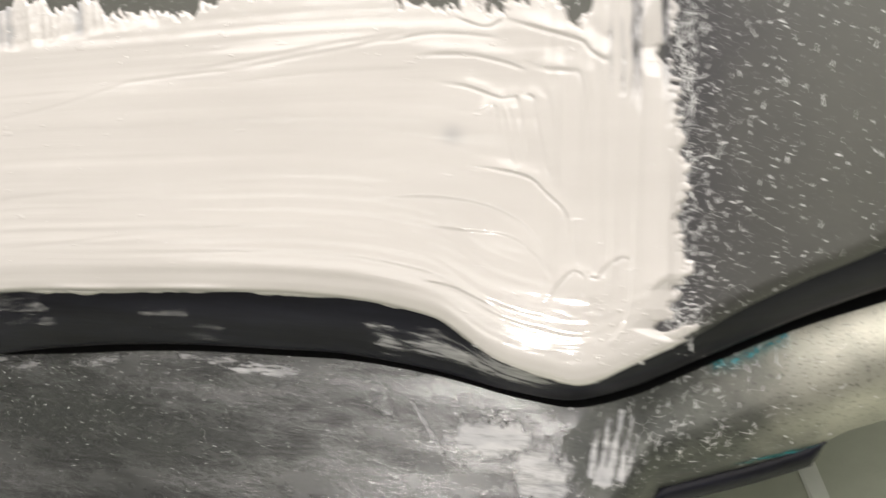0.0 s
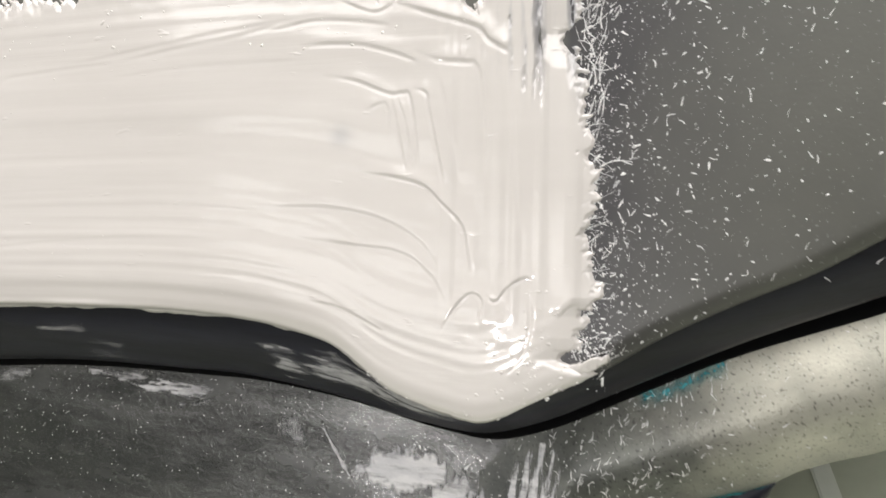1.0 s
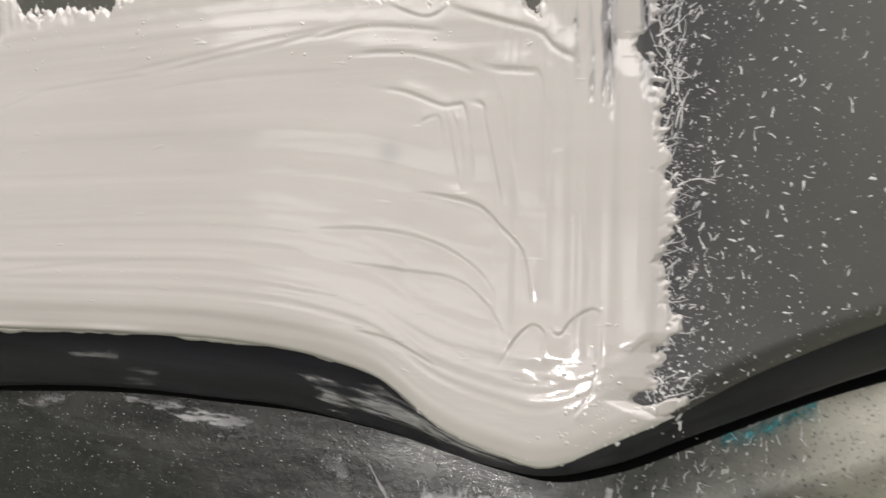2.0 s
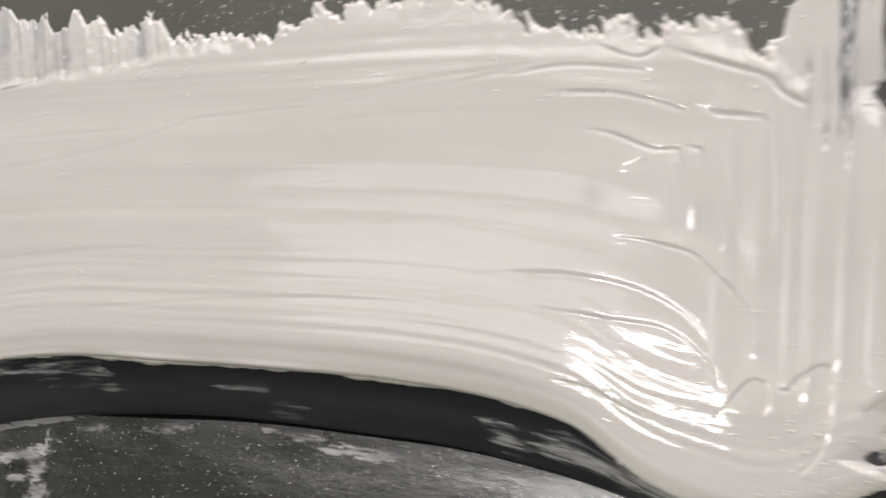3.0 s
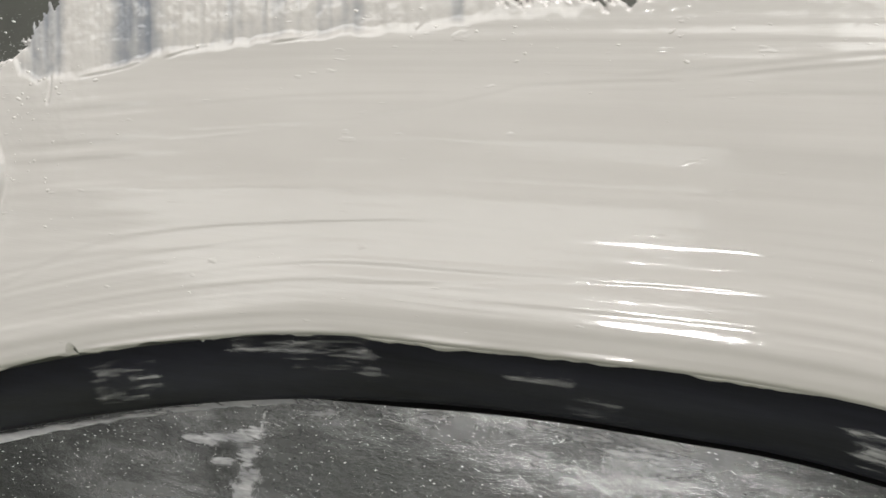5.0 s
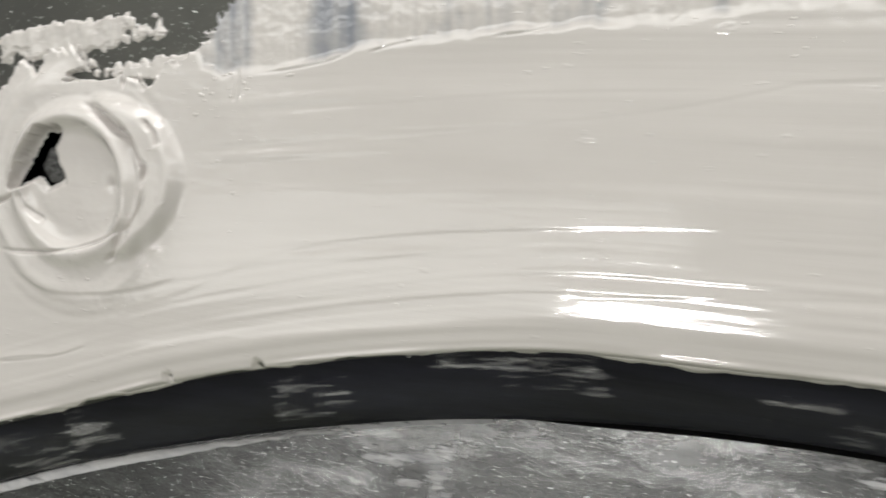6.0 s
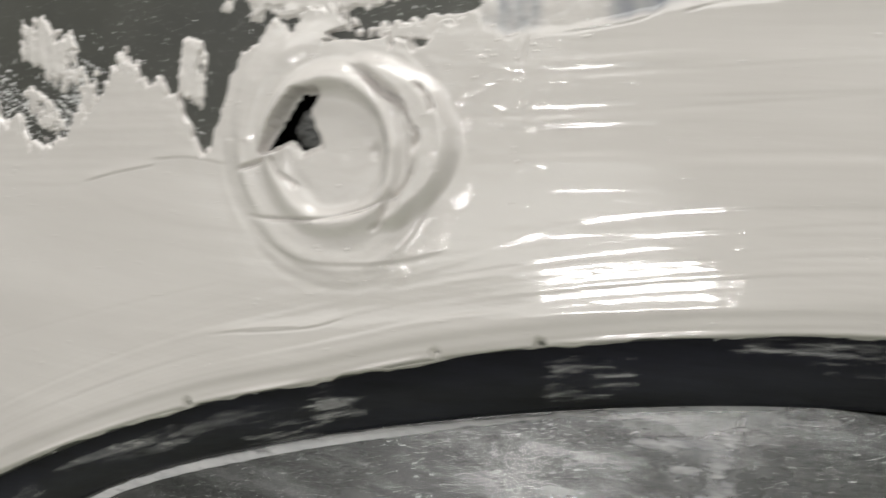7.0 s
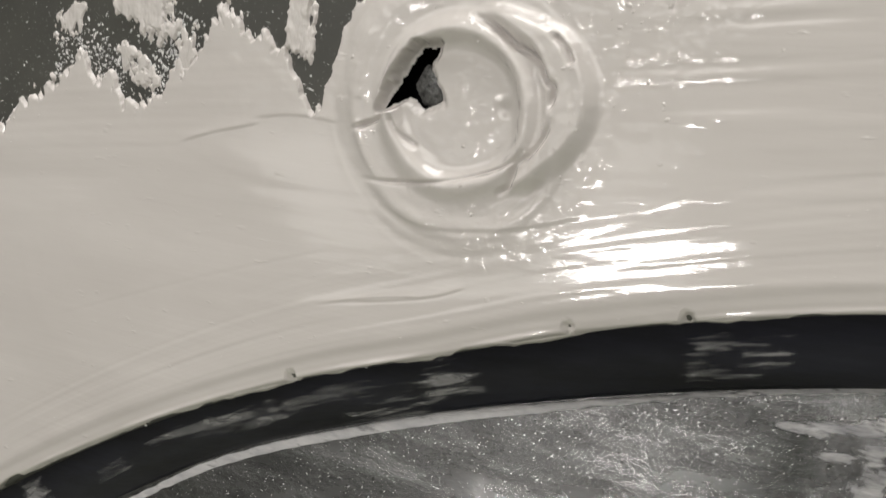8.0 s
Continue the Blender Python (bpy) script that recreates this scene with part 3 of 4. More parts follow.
def paste_height(x, z):
    """The paste's thickness over the panel, below nought where there is none; and how thin it was scraped."""
    e = edge_z(x)
    v = z - e
    w = z - e * np.clip(0.85 - 6 * v, 0.2, 0.85)
    across = step(-0.072, -0.058, x) * step(0.004, 0.02, z)
    drag = 0.08e-3 * value_noise(x * 4 + 40 * w, w * 170, 11) + 0.17e-3 * value_noise(x * 2.2 + 20 * w, w * 58, 12) + 0.04e-3 * value_noise(x * 5 + 60 * w, w * 430, 13)
    down = 0.36e-3 * value_noise(x * 420, z * 9, 14) + 0.30e-3 * value_noise(x * 150, z * 5, 15)
    h = 1.7e-3 + drag * (1 - across) + down * across + 0.2e-3 * fractal(x * 14, z * 26, 16, 2) + MARKS
    rim = step(-0.09, -0.14, x)
    h += (0.4e-3 + 0.8e-3 * rim) * np.exp(-(((v - 0.0012) / 0.0013) ** 2)) * (0.8 + 0.4 * value_noise(x * 40, z * 0, 42))
    h -= 0.9e-3 * rim * np.exp(-(((v - 0.0058) / 0.0027) ** 2))
    h += np.exp(-(((x + 0.395) / 0.032) ** 2)) * step(0.02, 0.045, z) * 0.16e-3 * value_noise(x * 6 + 30 * z, (z - 0.12 * x) * 330, 39)
    h += 0.055e-3 * value_noise(x * 5 + 50 * w, v * 560, 43) * step(0.004, 0.012, v) * step(0.045, 0.028, v) * (1 - across)
    # corner blob, pressed on with the fingers
    blob = np.exp(-(((x + 0.05) / 0.03) ** 2 + ((z - 0.0) / 0.022) ** 2))
    h += 1.1e-3 * blob + 0.14e-3 * blob * fractal(x * 60, z * 85, 17, 3)
    # the swirl round the bolt
    dx, dz = x + 0.478, z - 0.036
    r, a = np.hypot(dx, dz * 1.04), np.arctan2(dz, dx)
    outer = lobe_r(a)
    rl = r + 0.0012 * value_noise(a * 3 + 7, a * 0, 17)
    r = r * (1 + 0.05 * np.sin(2 * a + 0.7)) + 0.0008 * value_noise(a * 1.6 + 20, r * 40, 18)
    low = step(0.2, -0.8, np.sin(a))
    h += 4.6e-3 * np.exp(-(((r - 0.0258) / np.where(r < 0.0258, 0.0034, 0.0050)) ** 2)) * (1 - 0.30 * low)
    h += 4.4e-3 * step(outer + 0.001, outer - 0.006, rl) * step(0.029, 0.034, rl) * step(-1.1, -0.6, a) * step(1.7, 1.1, a) * (1 - 12 * np.clip(rl - 0.036, 0, 1))
    h += 2.4e-3 * np.exp(-(((r - 0.0385) / 0.0065) ** 2)) * step(0.2, -0.5, np.cos(a - 0.1)) * (1 - 0.85 * low) + 0.8e-3 * low * np.exp(-(((r - 0.040) / 0.004) ** 2))
    h -= 0.5e-3 * step(0.024, 0.019, r)
    swirl = step(0.054, 0.044, r)
    h += swirl * (0.26e-3 * value_noise(r * 330 + 0.8 * a, a * 1.5 + 9, 19) * step(0.012, 0.024, r) + 0.10e-3 * fractal(x * 90, z * 90, 20, 3) + 0.05e-3 * np.clip(fractal(x * 330, z * 420, 38, 2), 0.1, 1))
    # a round dimple beside the bolt's gap
    h -= 1.3e-3 * np.exp(-((np.hypot(x + 0.462, z - 0.037) / 0.0022) ** 2))
    # thin, scraped upper zone with vertical gaps
    thin = step(-0.002, 0.002, z - thick_z(x) + 0.0014 * fractal(x * 60, z * 0 + 3.0, 21, 5))
    lean = x + 0.12 * (z - 0.1)
    gaps = value_noise(lean * 48, z * 7, 22) + 0.5 * value_noise(lean * 170, z * 12, 23) + 0.22 * value_noise(lean * 520, z * 18, 37) + 0.14 * fractal(x * 240, z * 240, 24)
    h = h * (1 - thin) + thin * (0.85e-3 + 0.50e-3 * gaps - 0.032 * np.clip(z - thick_z(x) - 0.008, 0, 0.02))
    # side streaks that run out upwards past the corner
    run = step(0.060, 0.085, z + 0.007 * value_noise(x * 300, z * 0 + 1, 25)) * step(-0.054, -0.046, x)
    rip = value_noise(x * 560, z * 9, 26) + 0.5 * fractal(x * 620, z * 90, 27)
    h -= run * 4.5e-3 * np.clip(rip - 0.42 + 8 * np.clip(z - 0.09, 0, 0.03), 0, 1)
    # outline
    even = np.interp(z, [-0.02, -0.012, -0.006, -0.002, 0.004, 0.010, 0.015, 0.023, 0.045, 0.06, 0.075, 0.084, 0.09, 0.1], [-0.029, -0.027, -0.019, -0.029, -0.0245, -0.0245, -0.0195, -0.0215, -0.0215, -0.0235, -0.0255, -0.0305, -0.0275, -0.023]) - x
    side = even + 0.0012 * fractal(z * 90, z * 0 + 5, 28) + 0.0019 * fractal(x * 300 + 300 * z, z * 380 - 200 * x, 29, 5)
    jag = 0.0045 * fractal(x * 120, z * 25, 30) + 0.0028 * fractal((x + 0.6 * z) * 420, (z - 0.6 * x) * 140, 31)
    jag = jag * np.where(x < -0.52, 1.0, 0.8)
    inside = np.minimum(side, top_z(x) + jag - z)
    # dark scrape above the swirl
    scrape = np.exp(-(((x + 0.452 + 0.25 * (z - 0.08)) / 0.03) ** 2)) * np.exp(-(((z - 0.082 - 0.30 * (x + 0.46)) / 0.0045) ** 2))
    inside = np.minimum(inside, 0.006 - 0.016 * scrape + 0.004 * fractal(x * 160, z * 420, 32) + 0.02 * step(0.3, 0.02, scrape))
    # the crescent gap by the bolt, and small pits near the lower edge
    gap = outline_distance(x, z, GAP)
    inside = np.minimum(inside, gap + 0.0005 * fractal(x * 420, z * 420, 33))
    for px, pz, size in PITS:
        inside = np.minimum(inside, np.hypot(x - px, (z - pz) * 0.8) - size + 0.0003 * fractal(x * 900, z * 700, 34, 2))
    full = h * step(0.0, 0.0022, inside) * (0.25 + 0.75 * step(-0.001, 0.009, even)) + 0.25e-3 * step(0.0, 0.0006, inside)
    h = np.where(inside > 0, full, inside * 0.8)
    stain = 0.3 * np.exp(-(((x + 0.0965) / 0.0035) ** 2 + ((z - 0.0585) / 0.003) ** 2))
    return h, stain + np.clip(thin * (0.12 - 0.80 * gaps) + run * (0.12 + 0.5 * rip), 0, 0.9) * step(-0.6, -0.45, x)


def near(x, z, at_x, at_z, wide, high):
    return np.exp(-(((x - at_x) / wide) ** 2 + ((z - at_z) / high) ** 2))


def lumps_at(x, z):
    """How lumpy the paste's surface is: round the swirl, along the torn top, in the pressed corner."""
    ring = np.hypot(x + 0.478, z - 0.036)
    lump = 1.3 * step(0.018, 0.026, ring) * step(0.058, 0.040, ring) * (0.35 + 0.65 * step(-0.5, 0.4, (x + 0.478) / (ring + 1e-9)))
    lump = lump + 0.7 * step(0.020, 0.010, ring) + near(x, z, -0.412, 0.080, 0.020, 0.034) * 1.2 + 0.7 * near(x, z, -0.565, 0.038, 0.030, 0.020)
    lump = lump + 0.8 * np.exp(-(((z - top_z(x)) / 0.010) ** 2)) 
    return np.clip(lump, 0.06, 1.3)


def spread_paste():
    paste = tagged(new("filler_paste"), "cream-white wet filler paste spread over the dark panel", "filler")
    paste.matrix_world = BASE
    h, thin_map = paste_height(GX, GZ)
    Y = face_y(GX, GZ) - h
    # the lowest row hangs a little past the edge and turns under it
    hang = 0.0006 + 0.0008 * fractal(gx * 38, gx * 0, 40, 6) + 0.0014 * np.clip(value_noise(gx * 60, gx * 0 + 7, 41) - 0.55, 0, 1)
    lowz, lowy = GZ[0] - hang, Y[0] + 0.0004
    X = np.vstack([gx, gx, GX])
    Z = np.vstack([GZ[0] - hang * 0.3, lowz, GZ])
    Yall = np.vstack([face_y(gx, GZ[0]) + 0.002, lowy, Y])
    H = np.vstack([h[0], h[0], h])
    T = np.vstack([thin_map[0], thin_map[0], thin_map])
    top = np.maximum(np.maximum(H[:-1, :-1], H[1:, :-1]), np.maximum(H[:-1, 1:], H[1:, 1:]))
    keep = top > -0.0003
    L = lumps_at(X, Z)
    # one surface in four parts, with the shading carried across their joints
    du, dv = np.stack([np.gradient(q, axis=1) for q in (X, Yall, Z)], -1), np.stack([np.gradient(q, axis=0) for q in (X, Yall, Z)], -1)
    normal = np.cross(du, dv)
    normal /= np.linalg.norm(normal, axis=-1, keepdims=True) + 1e-12
    cx, cz = X[:-1, :-1], Z[:-1, :-1]
    kind = np.zeros(cx.shape, int)
    kind[(cx > -0.088) & (cz < 0.012)] = 1
    kind[cz > thick_z(cx)] = 2
    kind[np.hypot(cx + 0.477, cz - 0.036) < 0.050] = 3
    for n, (name, label) in enumerate((("spread", "cream paste with long drag marks"), ("corner_dab", "thick cream dab pressed into the corner"),
                                       ("scraped_edge", "thin grey-white scraped paste with dark gaps"), ("swirl", "raised cream swirl round a dark gap"))):
        me, used = sheet_mesh(name, X, Yall, Z, keep & (kind == n))
        me.attributes.new("thinness", "FLOAT", "POINT").data.foreach_set("value", T.reshape(-1)[used].astype(np.float32))
        me.attributes.new("lumps", "FLOAT", "POINT").data.foreach_set("value", L.reshape(-1)[used].astype(np.float32))
        ob = smooth(link(name, me, FILLER, paste, label))
        me.normals_split_custom_set_from_vertices(normal.reshape(-1, 3)[used].tolist())
    return X, Yall, Z, H


paste_x, paste_y, paste_z, paste_h = spread_paste()


# ---------------------------------------------------------------- smears on the lip and the inner panel
def smear(surface, a0, a1, b0, b1, seed, ragged=0.5, thick=0.00035, slant=0.0, mat=SMEAR, name="paste_smear", label="dried grey-white paste smear wiped on the black lip", fade=1.0, full=1.0, grain=(55, 330)):
    """A thin patch with a broken outline, laid on a surface given over (a, b)."""
    na, nb = 90, 44
    A, B = np.meshgrid(np.linspace(-1, 1, na), np.linspace(-1, 1, nb))
    a = (a0 + a1) / 2 + (a1 - a0) / 2 * A * 1.25
    b = (b0 + b1) / 2 + (b1 - b0) / 2 * (B * 1.25) + slant * A
    x, y, z = surface(a, b)
    m = 1 - (np.abs(A * 1.25) ** 2.2 + np.abs(B * 1.25) ** 2.2) + ragged * fractal(x * grain[0] + seed * 7, z * grain[1], seed) + 0.7 * ragged * fractal(x * grain[0] * 2.5, z * grain[1] * 2.7 + seed, seed + 9, 3)
    h = thick * np.clip(0.2 + m * fade, 0.1, 1)
    seen = np.clip(m * 0.95 * fade, 0, 1) ** 1.3 * full
    top = np.maximum(np.maximum(m[:-1, :-1], m[1:, :-1]), np.maximum(m[:-1, 1:], m[1:, 1:]))
    me, used = sheet_mesh(name, x, y - h, z - 0.4 * h, top > -0.02)
    me.attributes.new("cover", "FLOAT", "POINT").data.foreach_set("value", seen.reshape(-1)[used].astype(np.float32))
    me.attributes.new("thinness", "FLOAT", "POINT")
    ob = smooth(link(name, me, mat))
    ob.matrix_world = BASE
    return tagged(ob, label, "paste smear", "dried paste smears")


def patch(surface, scale, pts, seed, label, soft=0.002, rough=0.6, full=0.8, thick=0.0003, grain=(70, 420), mat=SMEAR, name="paste_smear"):
    """A wiped patch of paste with a given outline on a surface over (a, b); scale: metres for one unit of b."""
    p = np.array(pts, float) * (1, scale)
    lo, hi = p.min(0) - 2 * soft, p.max(0) + 2 * soft
    A, B = np.meshgrid(np.linspace(lo[0], hi[0], 130), np.linspace(lo[1], hi[1], 60))
    x, y, z = surface(A, B / scale)
    m = 0.25 - outline_distance(A, B, [tuple(q) for q in p.tolist()]) / soft + rough * fractal(x * grain[0] + seed * 7, B * grain[1], seed) + 0.6 * rough * fractal(x * grain[0] * 4, B * grain[1] * 2.6, seed + 9, 3)
    h = thick * np.clip(0.2 + m, 0.1, 1)
    top = np.maximum(np.maximum(m[:-1, :-1], m[1:, :-1]), np.maximum(m[:-1, 1:], m[1:, 1:]))
    me, used = sheet_mesh(name, x, y - h, z - 0.4 * h, top > -0.02)
    me.attributes.new("cover", "FLOAT", "POINT").data.foreach_set("value", (step(-0.1, 1.3, m) * full).reshape(-1)[used].astype(np.float32))
    me.attributes.new("thinness", "FLOAT", "POINT")
    ob = smooth(link(name, me, mat))
    ob.matrix_world = BASE
    return tagged(ob, label, "paste smear", "dried paste smears")


def on_lip(x, f):
    y, z = lip_at(x, f)
    return x, y, z


def on_inner(x, z):
    return x, inner_y(x, z), z


def below_foot(x, d):
    z = foot_z(x) - d
    return x, inner_y(x, z), z


THIN = "faint grey paste smear wiped along the black lip"
for n, (full, pts) in enumerate((
        (0.45, ((-0.610, 0.24), (-0.587, 0.24), (-0.560, 0.33), (-0.552, 0.22), (-0.547, 0.39), (-0.548, 0.56), (-0.558, 0.62), (-0.580, 0.55), (-0.600, 0.40))),
        (0.50, ((-0.520, 0.83), (-0.506, 0.74), (-0.484, 0.72), (-0.484, 0.84), (-0.506, 0.89))),
        (0.30, ((-0.546, 0.36), (-0.531, 0.33), (-0.493, 0.33), (-0.493, 0.44), (-0.531, 0.44), (-0.546, 0.52))),
        (0.60, ((-0.684, 0.02), (-0.671, 0.06), (-0.669, 0.50), (-0.681, 0.40))),
        (0.60, ((-0.492, 0.40), (-0.481, 0.16), (-0.472, 0.34), (-0.468, 0.66), (-0.484, 0.66))),
        (0.50, ((-0.394, 0.28), (-0.376, 0.28), (-0.376, 0.36), (-0.394, 0.37))),
        (0.50, ((-0.381, 0.43), (-0.370, 0.44), (-0.370, 0.57), (-0.382, 0.54))),
        (0.50, ((-0.397, 0.69), (-0.379, 0.71), (-0.379, 0.78), (-0.398, 0.80))),
        (0.30, ((-0.399, 0.38), (-0.393, 0.32), (-0.390, 0.42), (-0.396, 0.58))),
        (0.62, ((-0.333, 0.17), (-0.320, 0.19), (-0.310, 0.13), (-0.299, 0.09), (-0.295, 0.20), (-0.283, 0.17), (-0.281, 0.29), (-0.292, 0.44), (-0.299, 0.34), (-0.310, 0.39), (-0.317, 0.28))),
        (0.40, ((-0.285, 0.48), (-0.278, 0.44), (-0.278, 0.57), (-0.285, 0.57))),
        (0.42, ((-0.232, 0.42), (-0.211, 0.40), (-0.212, 0.49), (-0.231, 0.49))),
        (0.30, ((-0.213, 0.74), (-0.198, 0.73), (-0.199, 0.79), (-0.212, 0.79))),
        (0.30, ((-0.640, 0.50), (-0.626, 0.46), (-0.626, 0.54), (-0.640, 0.60))),
        (0.85, ((-0.133, 0.45), (-0.123, 0.42), (-0.121, 0.58), (-0.113, 0.43), (-0.106, 0.28), (-0.100, 0.42), (-0.090, 0.34), (-0.078, 0.22), (-0.071, 0.20), (-0.062, 0.50), (-0.075, 0.66), (-0.094, 0.70), (-0.108, 0.70), (-0.118, 0.64), (-0.129, 0.74))))):
    patch(on_lip, 0.022, pts, 50 + n, THIN, soft=0.0034, rough=0.85, grain=(40, 560), full=full, thick=0.00016)
ON_INNER = "white dried paste smear on the dark inner panel"
for n, (full, grain, pts) in enumerate((
        (1.0, (70, 420), ((-0.229, -0.0270), (-0.208, -0.0250), (-0.183, -0.0255), (-0.174, -0.0280), (-0.171, -0.0315), (-0.1855, -0.0345), (-0.195, -0.0305), (-0.211, -0.0285))),
        (0.5, (150, 150), ((-0.143, -0.0390), (-0.135, -0.0370), (-0.130, -0.0430), (-0.137, -0.0425))),
        (1.4, (150, 150), ((-0.112, -0.0475), (-0.103, -0.0420), (-0.088, -0.0402), (-0.078, -0.0420), (-0.076, -0.0520), (-0.090, -0.0560), (-0.107, -0.0560))),
        (1.2, (190, 150), ((-0.086, -0.0510), (-0.070, -0.0480), (-0.060, -0.0560), (-0.064, -0.0700), (-0.082, -0.0660))),
        (1.1, (60, 330), ((-0.371, -0.0548), (-0.358, -0.0505), (-0.3355, -0.0445), (-0.3365, -0.0505), (-0.358, -0.0548))),
        (1.1, (60, 330), ((-0.356, -0.0602), (-0.344, -0.0545), (-0.336, -0.0510), (-0.3395, -0.0605), (-0.346, -0.0590))),
        (0.7, (60, 330), ((-0.334, -0.0465), (-0.318, -0.0448), (-0.333, -0.0485))),
        (0.7, (60, 330), ((-0.323, -0.0358), (-0.306, -0.0335), (-0.301, -0.0350), (-0.321, -0.0392))),
        (0.7, (60, 330), ((-0.285, -0.0300), (-0.262, -0.0285), (-0.262, -0.0305), (-0.285, -0.0325))),
        (0.9, (190, 190), ((-0.343, -0.0630), (-0.336, -0.0615), (-0.3335, -0.0790), (-0.339, -0.0950), (-0.352, -0.0950), (-0.347, -0.0700))))):
    patch(on_inner, 1.0, pts, 80 + n, ON_INNER, soft=0.0026, rough=0.9, full=full, grain=grain)
# a fan of wiped streaks below the corner
for n, (xa, za, xb, zb, wide) in enumerate(((-0.0555, -0.058, -0.0525, -0.0395, 0.0020), (-0.0525, -0.060, -0.0485, -0.0365, 0.0020), (-0.0490, -0.060, -0.0445, -0.0335, 0.0020), (-0.0450, -0.058, -0.0410, -0.0352, 0.0020), (-0.0425, -0.056, -0.0385, -0.0400, 0.0008))):
    patch(on_inner, 1.0, ((xa - wide, za), (xb - 0.4 * wide, zb), (xb + 0.4 * wide, zb), (xa + wide, za)), 95 + n, "white finger streak of paste on the grey flange", soft=0.0012, rough=0.6, full=1.6, grain=(420, 90))


def run_down(x0, z0, x1, z1, width, seed):
    """A narrow run of paste down the inner panel."""
    def along(a, b):
        x = x0 + (x1 - x0) * b + a * (1 + 0.5 * value_noise(b * 9, b * 0, seed))
        return on_inner(x, z0 + (z1 - z0) * b)
    smear(along, -width, width, 0.06, 0.94, seed, 0.45, 0.0005, label="white run of paste down the dark inner panel")


run_down(-0.126, -0.034, -0.110, -0.056, 0.0010, 102)
run_down(-0.3360, -0.0365, -0.3375, -0.052, 0.0011, 101)
# pale paste line along the head of the inner panel
smear(below_foot, -0.70, -0.375, 0.0010, 0.0056, 110, 0.2, 0.0006, full=1.8, label="pale paste line wiped along the inner panel's head", fade=3.0)
smear(below_foot, -0.385, -0.318, 0.0010, 0.0040, 111, 0.5, 0.0005, full=1.6, label="pale paste line wiped along the inner panel's head", fade=3.0)
# turquoise film on the short flange, painting its iridescent sheen
patch(on_inner, 1.0, ((-0.0175, -0.0165), (-0.007, -0.0115), (0.0075, -0.0040), (0.0085, -0.0065), (-0.005, -0.0150), (-0.0150, -0.0195)), 112, "iridescent sheen painted as a thin turquoise film on the dark flange under the lip", soft=0.0030, rough=0.6, full=0.9, thick=0.0001, grain=(160, 160), mat=TURQ, name="turquoise_sheen_film")
smear(on_inner, -0.012, 0.019, -0.0490, -0.0465, 113, 0.5, 0.00012, full=1.4, slant=0.0055, mat=TURQ, name="turquoise_sheen_film", label="thin turquoise film along the flange's crease")


# ---------------------------------------------------------------- splashed flecks and threads of paste
def flecks(name, label, places, rng):
    """Small squashed lumps in one mesh; places: (x, y, z, size, stretch, turn)."""
    ring = [(math.cos(k * math.pi / 3), math.sin(k * math.pi / 3)) for k in range(6)]
    verts, faces = [], []
    for x, y, z, size, stretch, turn in places:
        c, s, o = math.cos(turn), math.sin(turn), len(verts)
        for scale, lift in ((1.0, -0.0001), (0.62, 0.42)):
            for u, v in ring:
                k = scale * (0.35 + 1.2 * rng.random())
                u2, v2 = u * size * stretch * k, v * size * k
                verts.append((x + u2 * c - v2 * s, y - (lift * size if lift > 0 else lift), z + u2 * s + v2 * c))
        for k in range(6):
            j = (k + 1) % 6
            faces.append((o + k, o + j, o + 6 + j, o + 6 + k))
        faces.append(tuple(o + 6 + k for k in range(6)))
    me = bpy.data.meshes.new(name)
    me.from_pydata(verts, [], faces)
    ob = smooth(link(name, me, FLECK))
    ob.matrix_world = BASE
    return tagged(ob, label, "paste flecks", kind="stuff")


rng = random.Random(7)


def sizes():
    s = 0.00008 + 0.00030 * rng.random() ** 3.5
    return s, 1 + 3.2 * rng.random() ** 2, rng.gauss(0.0, 0.7) + (-0.5 if rng.random() < 0.6 else 0.9)


places = []
while len(places) < 1900:
    x = -0.024 + rng.expovariate(1 / 0.024)
    z = rng.uniform(-0.02, 0.15)
    if x < 0.14 and z > float(edge_z(x)) + 0.001:
        places.append((x, float(face_y(x, z)), z, *sizes()))
while len(places) < 2500:
    x, z = -0.025 + rng.expovariate(1 / 0.007), rng.uniform(-0.012, 0.11)
    if z > float(edge_z(x)) + 0.001:
        places.append((x, float(face_y(x, z)), z, 0.00006 + 0.00011 * rng.random(), 1 + 2.5 * rng.random(), rng.gauss(0.2, 0.8)))
while len(places) < 3300:
    x = rng.uniform(-0.25, 0.0)
    z = float(top_z(x)) + abs(rng.gauss(0, 0.016))
    places.append((x, float(face_y(x, z)), z, *sizes()))
flecks("paste_flecks", "white paste flecks splashed over the dark grey panel", places, rng)
places = []
while len(places) < 1100:
    x, z = rng.uniform(-0.80, -0.43), rng.uniform(0.0, 0.13)
    over = z - float(top_z(x))
    if -0.004 < over and rng.random() < math.exp(-max(over, 0) / 0.022):
        s, k, turn = sizes()
        places.append((x, float(face_y(x, z)), z, s * 1.15, k, turn + 0.6))
for n in range(420):
    x, z = rng.gauss(-0.600, 0.009), rng.gauss(0.043, 0.010)
    places.append((x, float(face_y(x, z)), z, rng.uniform(0.0002, 0.0007), 1 + rng.random(), rng.uniform(0, 3)))
for n in range(300):
    x = rng.uniform(-0.665, -0.625)
    z = float(top_z(x)) + rng.gauss(0.004, 0.005)
    places.append((x, float(face_y(x, z)), z, rng.uniform(0.0002, 0.0006), 1 + rng.random(), rng.uniform(0, 3)))
flecks("paste_flecks", "white paste flecks splashed on the panel above the swirl", places, rng)
places = []
